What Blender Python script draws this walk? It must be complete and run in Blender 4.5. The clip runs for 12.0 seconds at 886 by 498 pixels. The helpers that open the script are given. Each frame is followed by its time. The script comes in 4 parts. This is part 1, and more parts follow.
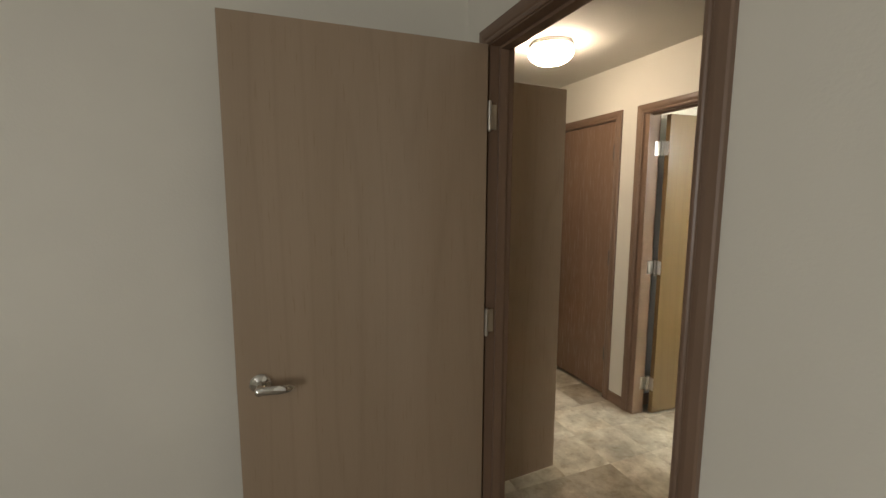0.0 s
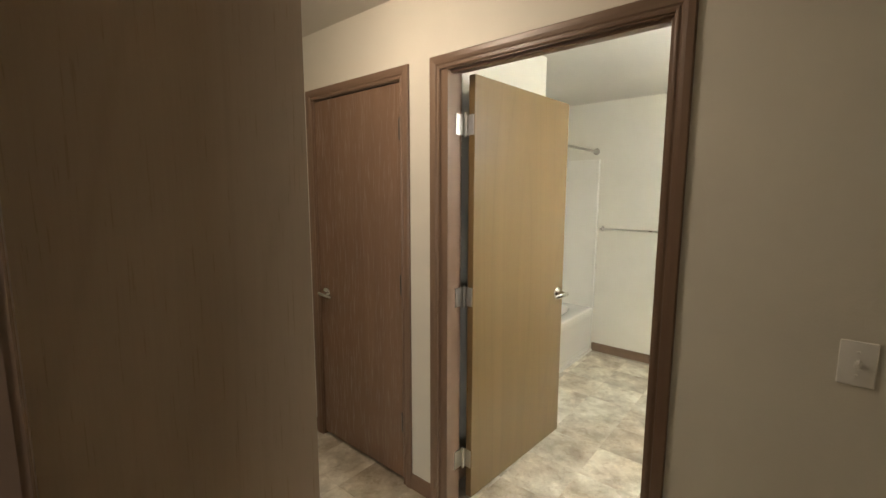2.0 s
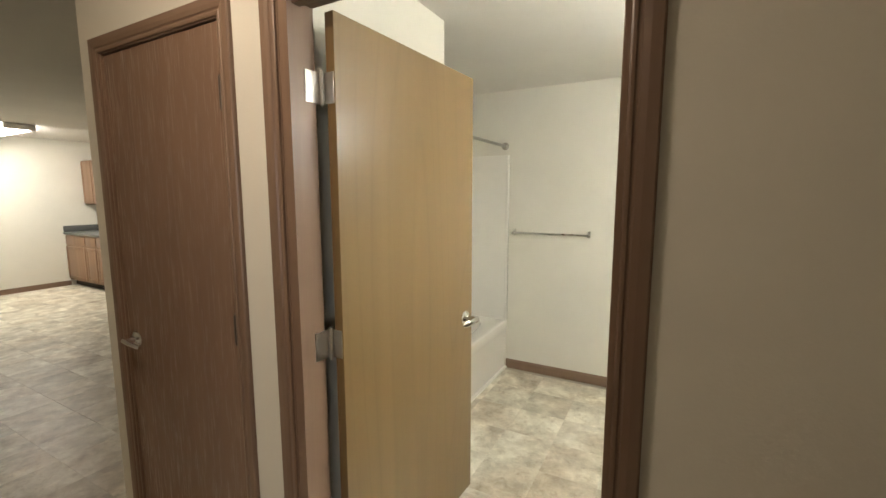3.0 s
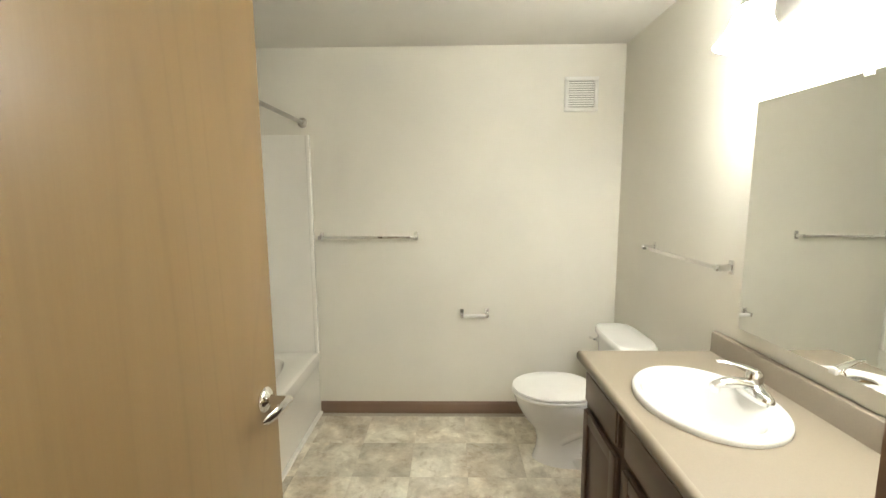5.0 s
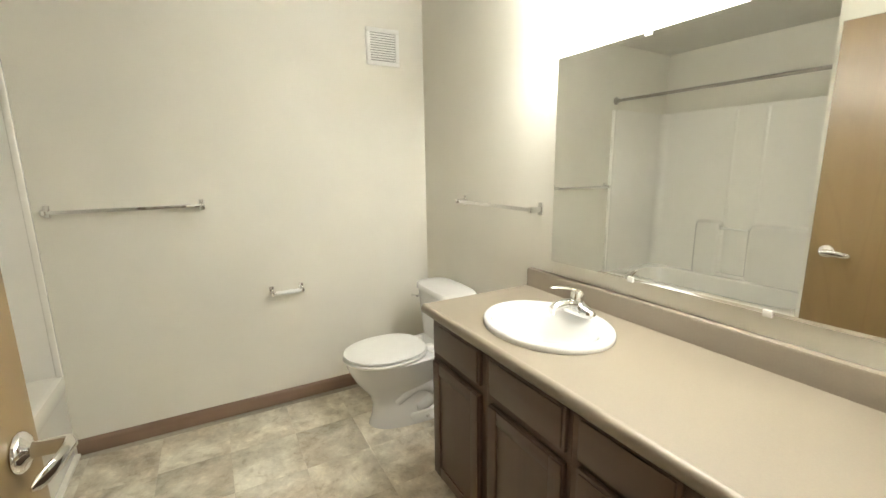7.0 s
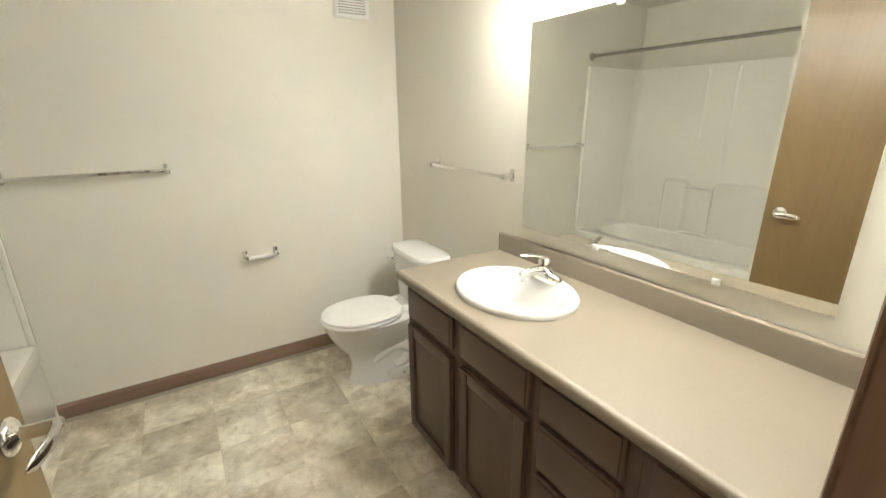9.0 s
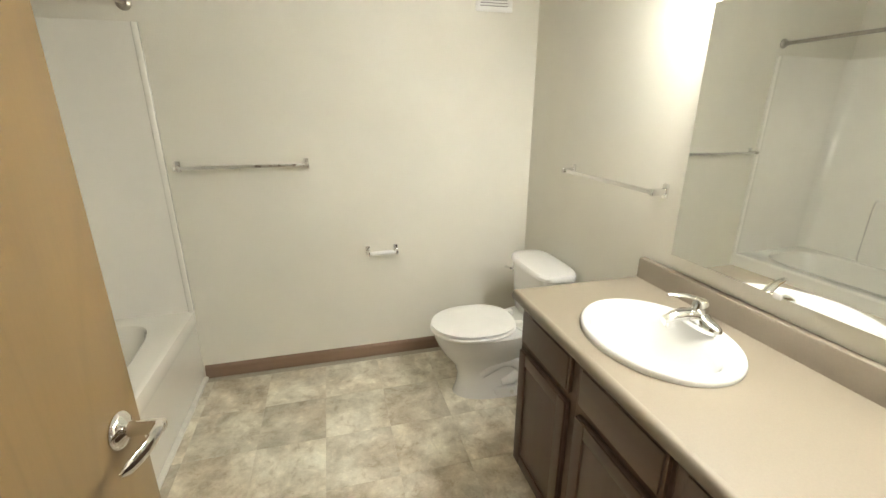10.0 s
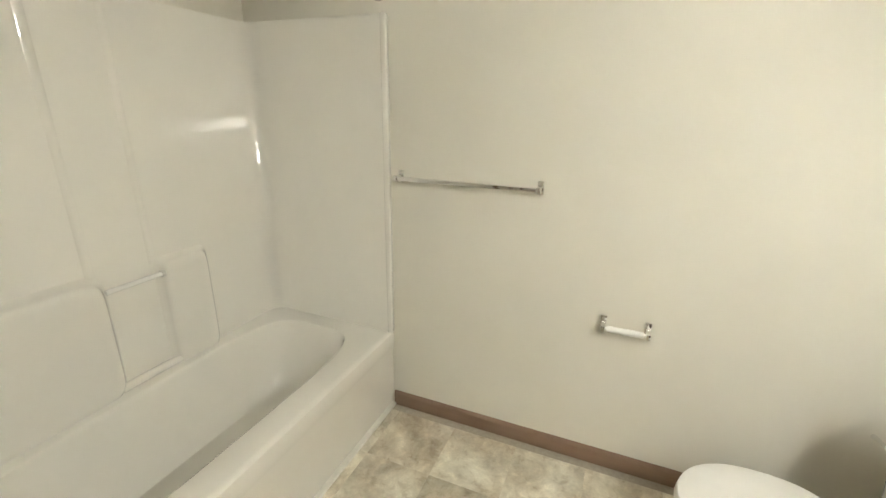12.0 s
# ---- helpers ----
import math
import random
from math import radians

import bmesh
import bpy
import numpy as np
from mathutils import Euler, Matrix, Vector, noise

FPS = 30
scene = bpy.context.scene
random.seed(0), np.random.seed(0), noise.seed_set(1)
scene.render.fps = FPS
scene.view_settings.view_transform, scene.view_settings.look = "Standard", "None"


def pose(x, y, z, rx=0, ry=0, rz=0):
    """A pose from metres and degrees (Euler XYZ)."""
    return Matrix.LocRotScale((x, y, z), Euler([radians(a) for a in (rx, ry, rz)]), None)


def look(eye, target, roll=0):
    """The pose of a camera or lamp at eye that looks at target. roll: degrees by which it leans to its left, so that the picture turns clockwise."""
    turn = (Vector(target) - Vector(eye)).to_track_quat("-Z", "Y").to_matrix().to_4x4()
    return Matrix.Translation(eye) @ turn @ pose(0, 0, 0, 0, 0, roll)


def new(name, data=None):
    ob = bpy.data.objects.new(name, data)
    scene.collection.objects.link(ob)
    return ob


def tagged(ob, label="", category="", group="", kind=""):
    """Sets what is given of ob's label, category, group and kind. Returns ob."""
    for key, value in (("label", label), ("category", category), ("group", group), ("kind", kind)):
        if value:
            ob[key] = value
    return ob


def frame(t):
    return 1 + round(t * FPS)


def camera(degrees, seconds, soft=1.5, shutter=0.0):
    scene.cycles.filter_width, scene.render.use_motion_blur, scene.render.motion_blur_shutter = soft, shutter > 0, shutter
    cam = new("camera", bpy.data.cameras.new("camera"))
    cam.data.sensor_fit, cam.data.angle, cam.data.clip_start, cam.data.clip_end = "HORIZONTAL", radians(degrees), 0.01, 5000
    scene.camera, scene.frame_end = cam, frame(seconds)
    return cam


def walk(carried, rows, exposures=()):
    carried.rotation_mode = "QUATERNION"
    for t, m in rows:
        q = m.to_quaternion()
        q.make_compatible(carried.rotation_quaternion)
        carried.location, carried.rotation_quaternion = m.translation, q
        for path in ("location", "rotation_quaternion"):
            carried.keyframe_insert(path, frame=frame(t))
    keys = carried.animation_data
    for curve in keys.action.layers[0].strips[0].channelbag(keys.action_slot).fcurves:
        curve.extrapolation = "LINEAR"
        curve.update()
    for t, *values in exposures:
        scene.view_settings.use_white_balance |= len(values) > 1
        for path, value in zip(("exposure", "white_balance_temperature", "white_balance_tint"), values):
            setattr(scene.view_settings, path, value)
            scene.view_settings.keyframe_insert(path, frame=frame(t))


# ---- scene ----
cam = camera(92.2, 12.0)
PATH = [
    (0, (0.342, 0.327, 1.514), (1.074, 2.172, 1.269), 0.2),
    (0.5, (0.457, 0.626, 1.533), (1.406, 2.367, 1.276), 0.2),
    (1, (0.639, 0.866, 1.524), (1.788, 2.483, 1.272), 0.2),
    (1.5, (0.885, 1.072, 1.521), (2.237, 2.524, 1.266), 0.3),
    (2, (1.159, 1.252, 1.523), (2.672, 2.534, 1.266), 0.1),
    (2.5, (1.453, 1.391, 1.522), (3.097, 2.502, 1.267), -0.1),
    (3, (1.743, 1.501, 1.514), (3.485, 2.452, 1.262), -0.1),
    (5, (2.468, 1.86, 1.475), (4.45, 1.9, 1.215), -0.4),
    (5.5, (2.576, 1.894, 1.458), (4.536, 1.608, 1.186), -0.5),
    (6, (2.636, 1.94, 1.421), (4.524, 1.343, 1.137), -0.8),
    (6.5, (2.674, 2.006, 1.399), (4.466, 1.18, 1.073), -0.8),
    (7, (2.667, 2.049, 1.375), (4.393, 1.112, 0.995), -0.9),
    (9, (2.644, 2.045, 1.443), (4.269, 1.044, 0.844), -0.6),
    (9.5, (2.715, 1.992, 1.455), (4.472, 1.256, 0.846), -0.4),
    (10, (2.8, 1.967, 1.464), (4.641, 1.485, 0.849), 0.0),
    (10.5, (2.957, 1.931, 1.474), (4.845, 1.689, 0.861), 0.3),
    (11, (3.158, 1.898, 1.483), (5.059, 1.942, 0.863), 0.5),
    (11.5, (3.351, 1.846, 1.484), (5.207, 2.243, 0.854), 0.7),
    (12, (3.531, 1.809, 1.492), (5.286, 2.531, 0.861), 1.0),
]
EXPOSURES = [(0.0, 0.0), (12.0, 0.0)]
walk(cam, [(t, look(eye, target, roll)) for t, eye, target, roll in PATH], EXPOSURES)


# ---- world and light ----
world = bpy.data.worlds.new("world")
scene.world = world
world.use_nodes = True
wn = world.node_tree.nodes
sky = wn.new("ShaderNodeTexSky")
sky.sky_type = "NISHITA"
sky.sun_disc = False
sky.sun_elevation, sky.sun_rotation = radians(35), radians(90)
world.node_tree.links.new(sky.outputs[0], wn["Background"].inputs[0])
wn["Background"].inputs[1].default_value = 0.1


def lamp(name, kind, m, power, colour, **more):
    data = bpy.data.lights.new(name, kind)
    data.energy, data.color = power, colour
    for key, value in more.items():
        if key == "size":
            data.size = value
        elif key == "size_y":
            data.shape, data.size_y = "RECTANGLE", value
        elif key == "radius":
            data.shadow_soft_size = value
    ob = new(name, data)
    ob.matrix_world = m
    return ob


BULB = (1.0, 1.0, 0.945)
VANITY_X = (3.862, 3.48, 3.098)
CEIL = 2.42
BATH_CEIL = 2.36
KX, KB, KE = 4.98, 5.62, 10.50
lamp("window_daylight", "AREA", look((-2.55, -1.7, 1.45), (0.6, 1.2, 1.3)), 50, (1.0, 0.985, 0.96), size=1.4, size_y=1.2)
for vx in VANITY_X:
    lamp("vanity_bulb", "POINT", pose(vx, 0.945, 1.955), 1.1, BULB, radius=0.03)


# ---- materials ----
def material(name):
    m = bpy.data.materials.new(name)
    m.use_nodes = True
    return m, m.node_tree.nodes, m.node_tree.links, m.node_tree.nodes["Principled BSDF"]


def ramp(nodes, links, source, stops):
    r = nodes.new("ShaderNodeValToRGB")
    e = r.color_ramp.elements
    while len(e) < len(stops):
        e.new(0.5)
    for k, (p, c) in zip(e, stops):
        k.position, k.color = p, (*c, 1)
    links.new(source, r.inputs[0])
    return r.outputs[0]


def coords(nodes, links, scale=(1, 1, 1), spin=(0, 0, 0), scatter=0.0):
    """Object coordinates, scaled; scatter shifts them for each object."""
    t = nodes.new("ShaderNodeTexCoord")
    out = t.outputs["Object"]
    if scatter:
        info = nodes.new("ShaderNodeObjectInfo")
        mul = nodes.new("ShaderNodeVectorMath")
        mul.operation = "MULTIPLY_ADD"
        links.new(info.outputs["Random"], mul.inputs[0])
        mul.inputs[1].default_value = (scatter, scatter * 1.7, scatter * 0.6)
        links.new(out, mul.inputs[2])
        out = mul.outputs[0]
    mp = nodes.new("ShaderNodeMapping")
    mp.inputs["Scale"].default_value, mp.inputs["Rotation"].default_value = scale, spin
    links.new(out, mp.inputs[0])
    return mp.outputs[0]


def noise_tex(nodes, links, vec, scale, detail=4, rough=0.55, distort=0.0):
    n = nodes.new("ShaderNodeTexNoise")
    n.inputs["Scale"].default_value, n.inputs["Detail"].default_value = scale, detail
    n.inputs["Roughness"].default_value, n.inputs["Distortion"].default_value = rough, distort
    links.new(vec, n.inputs["Vector"])
    return n.outputs["Fac"]


def bump(nodes, links, bsdf, height, strength, distance=0.01):
    b = nodes.new("ShaderNodeBump")
    b.inputs["Strength"].default_value, b.inputs["Distance"].default_value = strength, distance
    links.new(height, b.inputs["Height"])
    links.new(b.outputs[0], bsdf.inputs["Normal"])


def mix(nodes, links, a, b, fac, kind="MIX"):
    m = nodes.new("ShaderNodeMix")
    m.data_type, m.blend_type = "RGBA", kind
    for src, slot in ((fac, 0), (a, 6), (b, 7)):
        if isinstance(src, (int, float)):
            m.inputs[slot].default_value = src
        elif isinstance(src, tuple):
            m.inputs[slot].default_value = (*src, 1)
        else:
            links.new(src, m.inputs[slot])
    return m.outputs[2]


def paint(name, colour, rough=0.6, grain=0.25, spread=0.04):
    m, n, l, b = material(name)
    v = coords(n, l)
    big = noise_tex(n, l, v, 1.7, 3)
    lo, hi = tuple(c * (1 - spread) for c in colour), tuple(min(1, c * (1 + spread)) for c in colour)
    l.new(ramp(n, l, big, [(0.3, lo), (0.7, hi)]), b.inputs["Base Color"])
    b.inputs["Roughness"].default_value = rough
    bump(n, l, b, noise_tex(n, l, v, 130, 3), grain, 0.004)
    return m


def wood(name, dark, light, rough=0.38, cathedral=True, along="z", fine=1.0, figure=0.55):
    """Stained oak veneer: fine pores along the grain, broad flames, soft colour bands."""
    m, n, l, b = material(name)
    k = {"z": (1, 1, 0.035), "x": (0.035, 1, 1), "y": (1, 0.035, 1)}[along]
    v = coords(n, l, k, scatter=3.0)
    pores = noise_tex(n, l, v, 190 * fine, 3, 0.6)
    bands = noise_tex(n, l, v, 9, 3, 0.5, 0.3)
    k2 = {"z": (1, 1, 0.12), "x": (0.12, 1, 1), "y": (1, 0.12, 1)}[along]
    v2 = coords(n, l, k2, scatter=3.0)
    field = noise_tex(n, l, v2, 2.1, 1.5, 0.4)
    mul = n.new("ShaderNodeMath")
    mul.operation = "MULTIPLY"
    mul.inputs[1].default_value = 26.0
    l.new(field, mul.inputs[0])
    fr = n.new("ShaderNodeMath")
    fr.operation = "PINGPONG"
    fr.inputs[1].default_value = 1.0
    l.new(mul.outputs[0], fr.inputs[0])
    base = ramp(n, l, bands, [(0.3, dark), (0.72, light)])
    rings = ramp(n, l, fr.outputs[0], [(0.0, (0.72, 0.70, 0.68)), (0.25, (1, 1, 1)), (1.0, (1, 1, 1))])
    c = mix(n, l, base, rings, figure if cathedral else 0.12, "MULTIPLY")
    grain = ramp(n, l, pores, [(0.35, (0.78, 0.76, 0.74)), (0.6, (1, 1, 1))])
    c = mix(n, l, c, grain, 0.15, "MULTIPLY")
    l.new(c, b.inputs["Base Color"])
    r = n.new("ShaderNodeMapRange")
    r.inputs[3].default_value, r.inputs[4].default_value = rough - 0.01, rough + 0.03
    l.new(pores, r.inputs[0])
    l.new(r.outputs[0], b.inputs["Roughness"])
    bump(n, l, b, bands, 0.02, 0.001)
    return m


def plain(name, colour, rough=0.4, metal=0.0, coat=0.0, speck=0.03, scale=30, relief=0.0):
    m, n, l, b = material(name)
    v = coords(n, l)
    f = noise_tex(n, l, v, scale, 4)
    lo, hi = tuple(c * (1 - speck) for c in colour), tuple(min(1, c * (1 + speck)) for c in colour)
    l.new(ramp(n, l, f, [(0.3, lo), (0.7, hi)]), b.inputs["Base Color"])
    b.inputs["Roughness"].default_value, b.inputs["Metallic"].default_value = rough, metal
    b.inputs["Coat Weight"].default_value = coat
    if relief:
        bump(n, l, b, f, relief, 0.002)
    return m


def glowing(name, colour, strength):
    m, n, l, b = material(name)
    b.inputs["Base Color"].default_value = (0.9, 0.88, 0.84, 1)
    b.inputs["Roughness"].default_value = 0.35
    b.inputs["Emission Color"].default_value = (*colour, 1)
    b.inputs["Emission Strength"].default_value = strength
    return m


def tile_material(name, one_mesh=False):
    """Printed slate-look vinyl: every tile its own tone, cloudy veins and flakes."""
    m, n, l, b = material(name)
    if one_mesh:
        t = n.new("ShaderNodeTexCoord")
        geo = n.new("ShaderNodeNewGeometry")
        rnd = geo.outputs["Random Per Island"]
        mul = n.new("ShaderNodeVectorMath")
        mul.operation = "MULTIPLY_ADD"
        l.new(rnd, mul.inputs[0])
        mul.inputs[1].default_value = (37, 61, 0)
        l.new(t.outputs["Object"], mul.inputs[2])
        v = mul.outputs[0]
    else:
        info = n.new("ShaderNodeObjectInfo")
        rnd = info.outputs["Random"]
        v = coords(n, l, scatter=41.0)
    cloud = noise_tex(n, l, v, 5.5, 6, 0.62, 0.25)
    flake = noise_tex(n, l, v, 17, 7, 0.7, 0.5)
    rust = noise_tex(n, l, v, 2.6, 4, 0.6, 0.2)
    fine = noise_tex(n, l, v, 110, 3)
    grey = ramp(n, l, cloud, [(0.34, (0.43, 0.395, 0.315)), (0.45, (0.565, 0.525, 0.43)), (0.54, (0.67, 0.632, 0.53)), (0.66, (0.83, 0.80, 0.70))])
    brown = ramp(n, l, cloud, [(0.34, (0.36, 0.295, 0.215)), (0.46, (0.50, 0.43, 0.325)), (0.55, (0.61, 0.54, 0.43)), (0.68, (0.77, 0.71, 0.59))])
    c = mix(n, l, grey, brown, ramp(n, l, rust, [(0.45, (0, 0, 0)), (0.6, (0.8, 0.8, 0.8))]))
    veins = ramp(n, l, flake, [(0.36, (0.70, 0.65, 0.58)), (0.45, (0.94, 0.93, 0.91)), (0.56, (1, 1, 1)), (0.62, (1.16, 1.16, 1.15))])
    c = mix(n, l, c, veins, 0.75, "MULTIPLY")
    tone = ramp(n, l, rnd, [(0.0, (0.76, 0.73, 0.68)), (0.3, (0.93, 0.92, 0.9)), (0.7, (1.04, 1.04, 1.02)), (1.0, (1.16, 1.16, 1.15))])
    c = mix(n, l, c, tone, 0.8, "MULTIPLY")
    c = mix(n, l, c, ramp(n, l, fine, [(0.3, (0.9, 0.9, 0.9)), (0.7, (1.06, 1.06, 1.06))]), 0.6, "MULTIPLY")
    l.new(c, b.inputs["Base Color"])
    r = n.new("ShaderNodeMapRange")
    r.inputs[3].default_value, r.inputs[4].default_value = 0.34, 0.56
    l.new(flake, r.inputs[0])
    l.new(r.outputs[0], b.inputs["Roughness"])
    bump(n, l, b, flake, 0.12, 0.003)
    return m


WALL = paint("wall_paint", (0.71, 0.683, 0.60), 0.62, 0.13)
CEILING = paint("ceiling_paint", (0.66, 0.635, 0.575), 0.8, 0.5)
OAK = wood("oak_veneer", (0.172, 0.113, 0.049), (0.196, 0.131, 0.058), 0.30, True, "z", 1.0, 0.22)
OAK_GREY = wood("oak_veneer_grey", (0.345, 0.258, 0.178), (0.38, 0.286, 0.20), 0.27, True, "z", 1.0, 0.2)
OAK_RED = wood("oak_veneer_red", (0.20, 0.126, 0.085), (0.235, 0.15, 0.10), 0.26, True, "z", 1.0, 0.15)
TRIM = wood("oak_trim", (0.165, 0.106, 0.072), (0.23, 0.15, 0.10), 0.34, False)
TRIM_Y = wood("oak_trim_y", (0.165, 0.106, 0.072), (0.23, 0.15, 0.10), 0.34, False, "y")
TRIM_X = wood("oak_trim_x", (0.165, 0.106, 0.072), (0.23, 0.15, 0.10), 0.34, False, "x")
VANITY = wood("vanity_wood", (0.078, 0.049, 0.034), (0.118, 0.076, 0.052), 0.42, False)
VANITY_X_WOOD = wood("vanity_wood_x", (0.078, 0.049, 0.034), (0.118, 0.076, 0.052), 0.42, False, "x")
KITCHEN = wood("kitchen_wood", (0.19, 0.11, 0.065), (0.27, 0.165, 0.10), 0.42, False)
SLAT_GAP = plain("slat_gap_shade", (0.30, 0.285, 0.25), 0.7)
# near-black for dark parts, and for shade painted in the hole and slot
DARK = plain("dark_parts_and_gap_shade", (0.035, 0.028, 0.022), 0.9)
LAMINATE = plain("counter_laminate", (0.198, 0.166, 0.124), 0.40, 0, 0, 0.03, 220, 0.015)
KLAM = plain("kitchen_laminate", (0.10, 0.105, 0.10), 0.4, 0, 0, 0.15, 160)
CHINA = plain("white_china", (0.71, 0.705, 0.68), 0.08, 0, 0.5, 0.01, 4)
FIBRE = plain("white_fibreglass", (0.83, 0.805, 0.74), 0.13, 0, 1.0, 0.015, 5, 0.0)
PLASTIC = plain("white_plastic", (0.80, 0.79, 0.75), 0.32, 0, 0, 0.015, 12)
APPLIANCE = plain("white_enamel", (0.78, 0.77, 0.73), 0.3, 0, 0, 0.02, 3)
CHROME = plain("chrome", (0.82, 0.82, 0.81), 0.07, 1, 0, 0.02, 8)
NICKEL = plain("satin_nickel", (0.62, 0.60, 0.56), 0.28, 1, 0, 0.05, 40)
ROD = plain("brushed_rod_metal", (0.40, 0.37, 0.33), 0.3, 1, 0, 0.08, 40)
BRONZE = plain("dark_hinge_metal", (0.13, 0.11, 0.095), 0.4, 1, 0, 0.1, 60)
CARPET = plain("carpet", (0.30, 0.26, 0.21), 0.95, 0, 0, 0.3, 400, 0.6)
UNDER = plain("floor_seam", (0.38, 0.34, 0.27), 0.7, 0, 0, 0.1, 60)
CAULK = plain("white_caulk", (0.72, 0.70, 0.63), 0.45, 0, 0, 0.06, 30)
OAK_GREY.node_tree.nodes["Principled BSDF"].inputs["Coat Weight"].default_value = 0.3
OAK_GREY.node_tree.nodes["Principled BSDF"].inputs["Coat Roughness"].default_value = 0.16
FIBRE.node_tree.nodes["Principled BSDF"].inputs["Coat IOR"].default_value = 1.8
MIRROR, _n, _l, _b = material("mirror_glass")
_b.inputs["Base Color"].default_value = (0.92, 0.93, 0.90, 1)
_b.inputs["Metallic"].default_value, _b.inputs["Roughness"].default_value = 1.0, 0.015
ACRYLIC = plain("clear_white_bar", (0.80, 0.79, 0.75), 0.14, 0, 0.3, 0.02, 20)
SHADE = glowing("shade_glass", (1.0, 1.0, 0.95), 84.0)
BOWL = glowing("bowl_glass", (1.0, 0.80, 0.61), 50.0)
TUBE = glowing("fluorescent_lens", (1.0, 0.95, 0.86), 52.0)
TILE = tile_material("vinyl_tile")
TILE_FAR = tile_material("vinyl_tile_far", True)


# ---- mesh helpers ----
def add_box(bm, x0, x1, y0, y1, z0, z1, bevel=0.0, seg=2):
    r = bmesh.ops.create_cube(bm, size=1)
    vs = r["verts"]
    for v in vs:
        v.co = (x0 + (v.co.x + 0.5) * (x1 - x0), y0 + (v.co.y + 0.5) * (y1 - y0), z0 + (v.co.z + 0.5) * (z1 - z0))
    if bevel:
        es = list({e for v in vs for e in v.link_edges})
        bmesh.ops.bevel(bm, geom=es, offset=bevel, segments=seg, affect="EDGES", profile=0.5)
    return bm


def box(x0, x1, y0, y1, z0, z1, bevel=0.0, seg=2):
    return add_box(bmesh.new(), x0, x1, y0, y1, z0, z1, bevel, seg)


def add_lathe(bm, profile, m=None, seg=28, sx=1.0, sy=1.0):
    """Turns (radius, height) pairs round z."""
    m = m or Matrix()
    rings = []
    for r, z in profile:
        if r < 1e-6:
            rings.append([bm.verts.new(m @ Vector((0, 0, z)))])
        else:
            rings.append([bm.verts.new(m @ Vector((r * sx * math.cos(2 * math.pi * i / seg), r * sy * math.sin(2 * math.pi * i / seg), z))) for i in range(seg)])
    for a, b in zip(rings, rings[1:]):
        for i in range(seg):
            j = (i + 1) % seg
            f = [a[0], b[j], b[i]] if len(a) == 1 else [a[i], a[j], b[0]] if len(b) == 1 else [a[i], a[j], b[j], b[i]]
            if len(a) > 1 or len(b) > 1:
                bm.faces.new(f)
    bmesh.ops.recalc_face_normals(bm, faces=bm.faces)
    return bm


def lathe(profile, m=None, seg=28, sx=1.0, sy=1.0):
    return add_lathe(bmesh.new(), profile, m, seg, sx, sy)


def add_loft(bm, rings, close=True):
    """Skins closed rings of equal count."""
    vv = [[bm.verts.new(p) for p in ring] for ring in rings]
    n = len(vv[0])
    for a, b in zip(vv, vv[1:]):
        for i in range(n):
            j = (i + 1) % n
            bm.faces.new([a[i], a[j], b[j], b[i]])
    if close:
        bm.faces.new(vv[0][::-1])
        bm.faces.new(vv[-1])
    bmesh.ops.recalc_face_normals(bm, faces=bm.faces)
    return bm


def tube(points, radius, seg=12, bm=None):
    """A round bar through points; radius may be a list."""
    bm = bm or bmesh.new()
    pts = [Vector(p) for p in points]
    rad = radius if isinstance(radius, (list, tuple)) else [radius] * len(pts)
    up = Vector((0, 0, 1))
    rings = []
    for i, p in enumerate(pts):
        d = (pts[min(i + 1, len(pts) - 1)] - pts[max(i - 1, 0)]).normalized()
        a = d.cross(up if abs(d.z) < 0.9 else Vector((1, 0, 0))).normalized()
        b = d.cross(a)
        rings.append([p + rad[i] * (a * math.cos(2 * math.pi * k / seg) + b * math.sin(2 * math.pi * k / seg)) for k in range(seg)])
    return add_loft(bm, rings)


def oval(cx, cy, z, ax, ay, n=36, power=2.0):
    """A ring; power over 2 makes it squarer."""
    out = []
    for i in range(n):
        a = 2 * math.pi * i / n
        c, s = math.cos(a), math.sin(a)
        out.append(Vector((cx + ax * math.copysign(abs(c) ** (2 / power), c), cy + ay * math.copysign(abs(s) ** (2 / power), s), z)))
    return out


def link(name, bm, mat, smooth=False):
    me = bpy.data.meshes.new(name)
    bm.to_mesh(me)
    bm.free()
    me.materials.append(mat)
    if smooth:
        me.shade_smooth()
        me.set_sharp_from_angle(angle=radians(38))
    return new(name, me)


def part(name, bm, mat, parent, label="", smooth=True):
    ob = link(name, bm, mat, smooth)
    ob.parent = parent
    if label:
        tagged(ob, label)
    return ob


def thing(name, label, category, at=(0, 0, 0), group=""):
    """An Empty at the thing's base; its parts are given in its own coordinates."""
    ob = new(name)
    ob.matrix_world = pose(*at)
    return tagged(ob, label, category, group)


def structure(name, bm, mat, label="", smooth=False):
    return tagged(link(name, bm, mat, smooth), label, "", "", "structure")


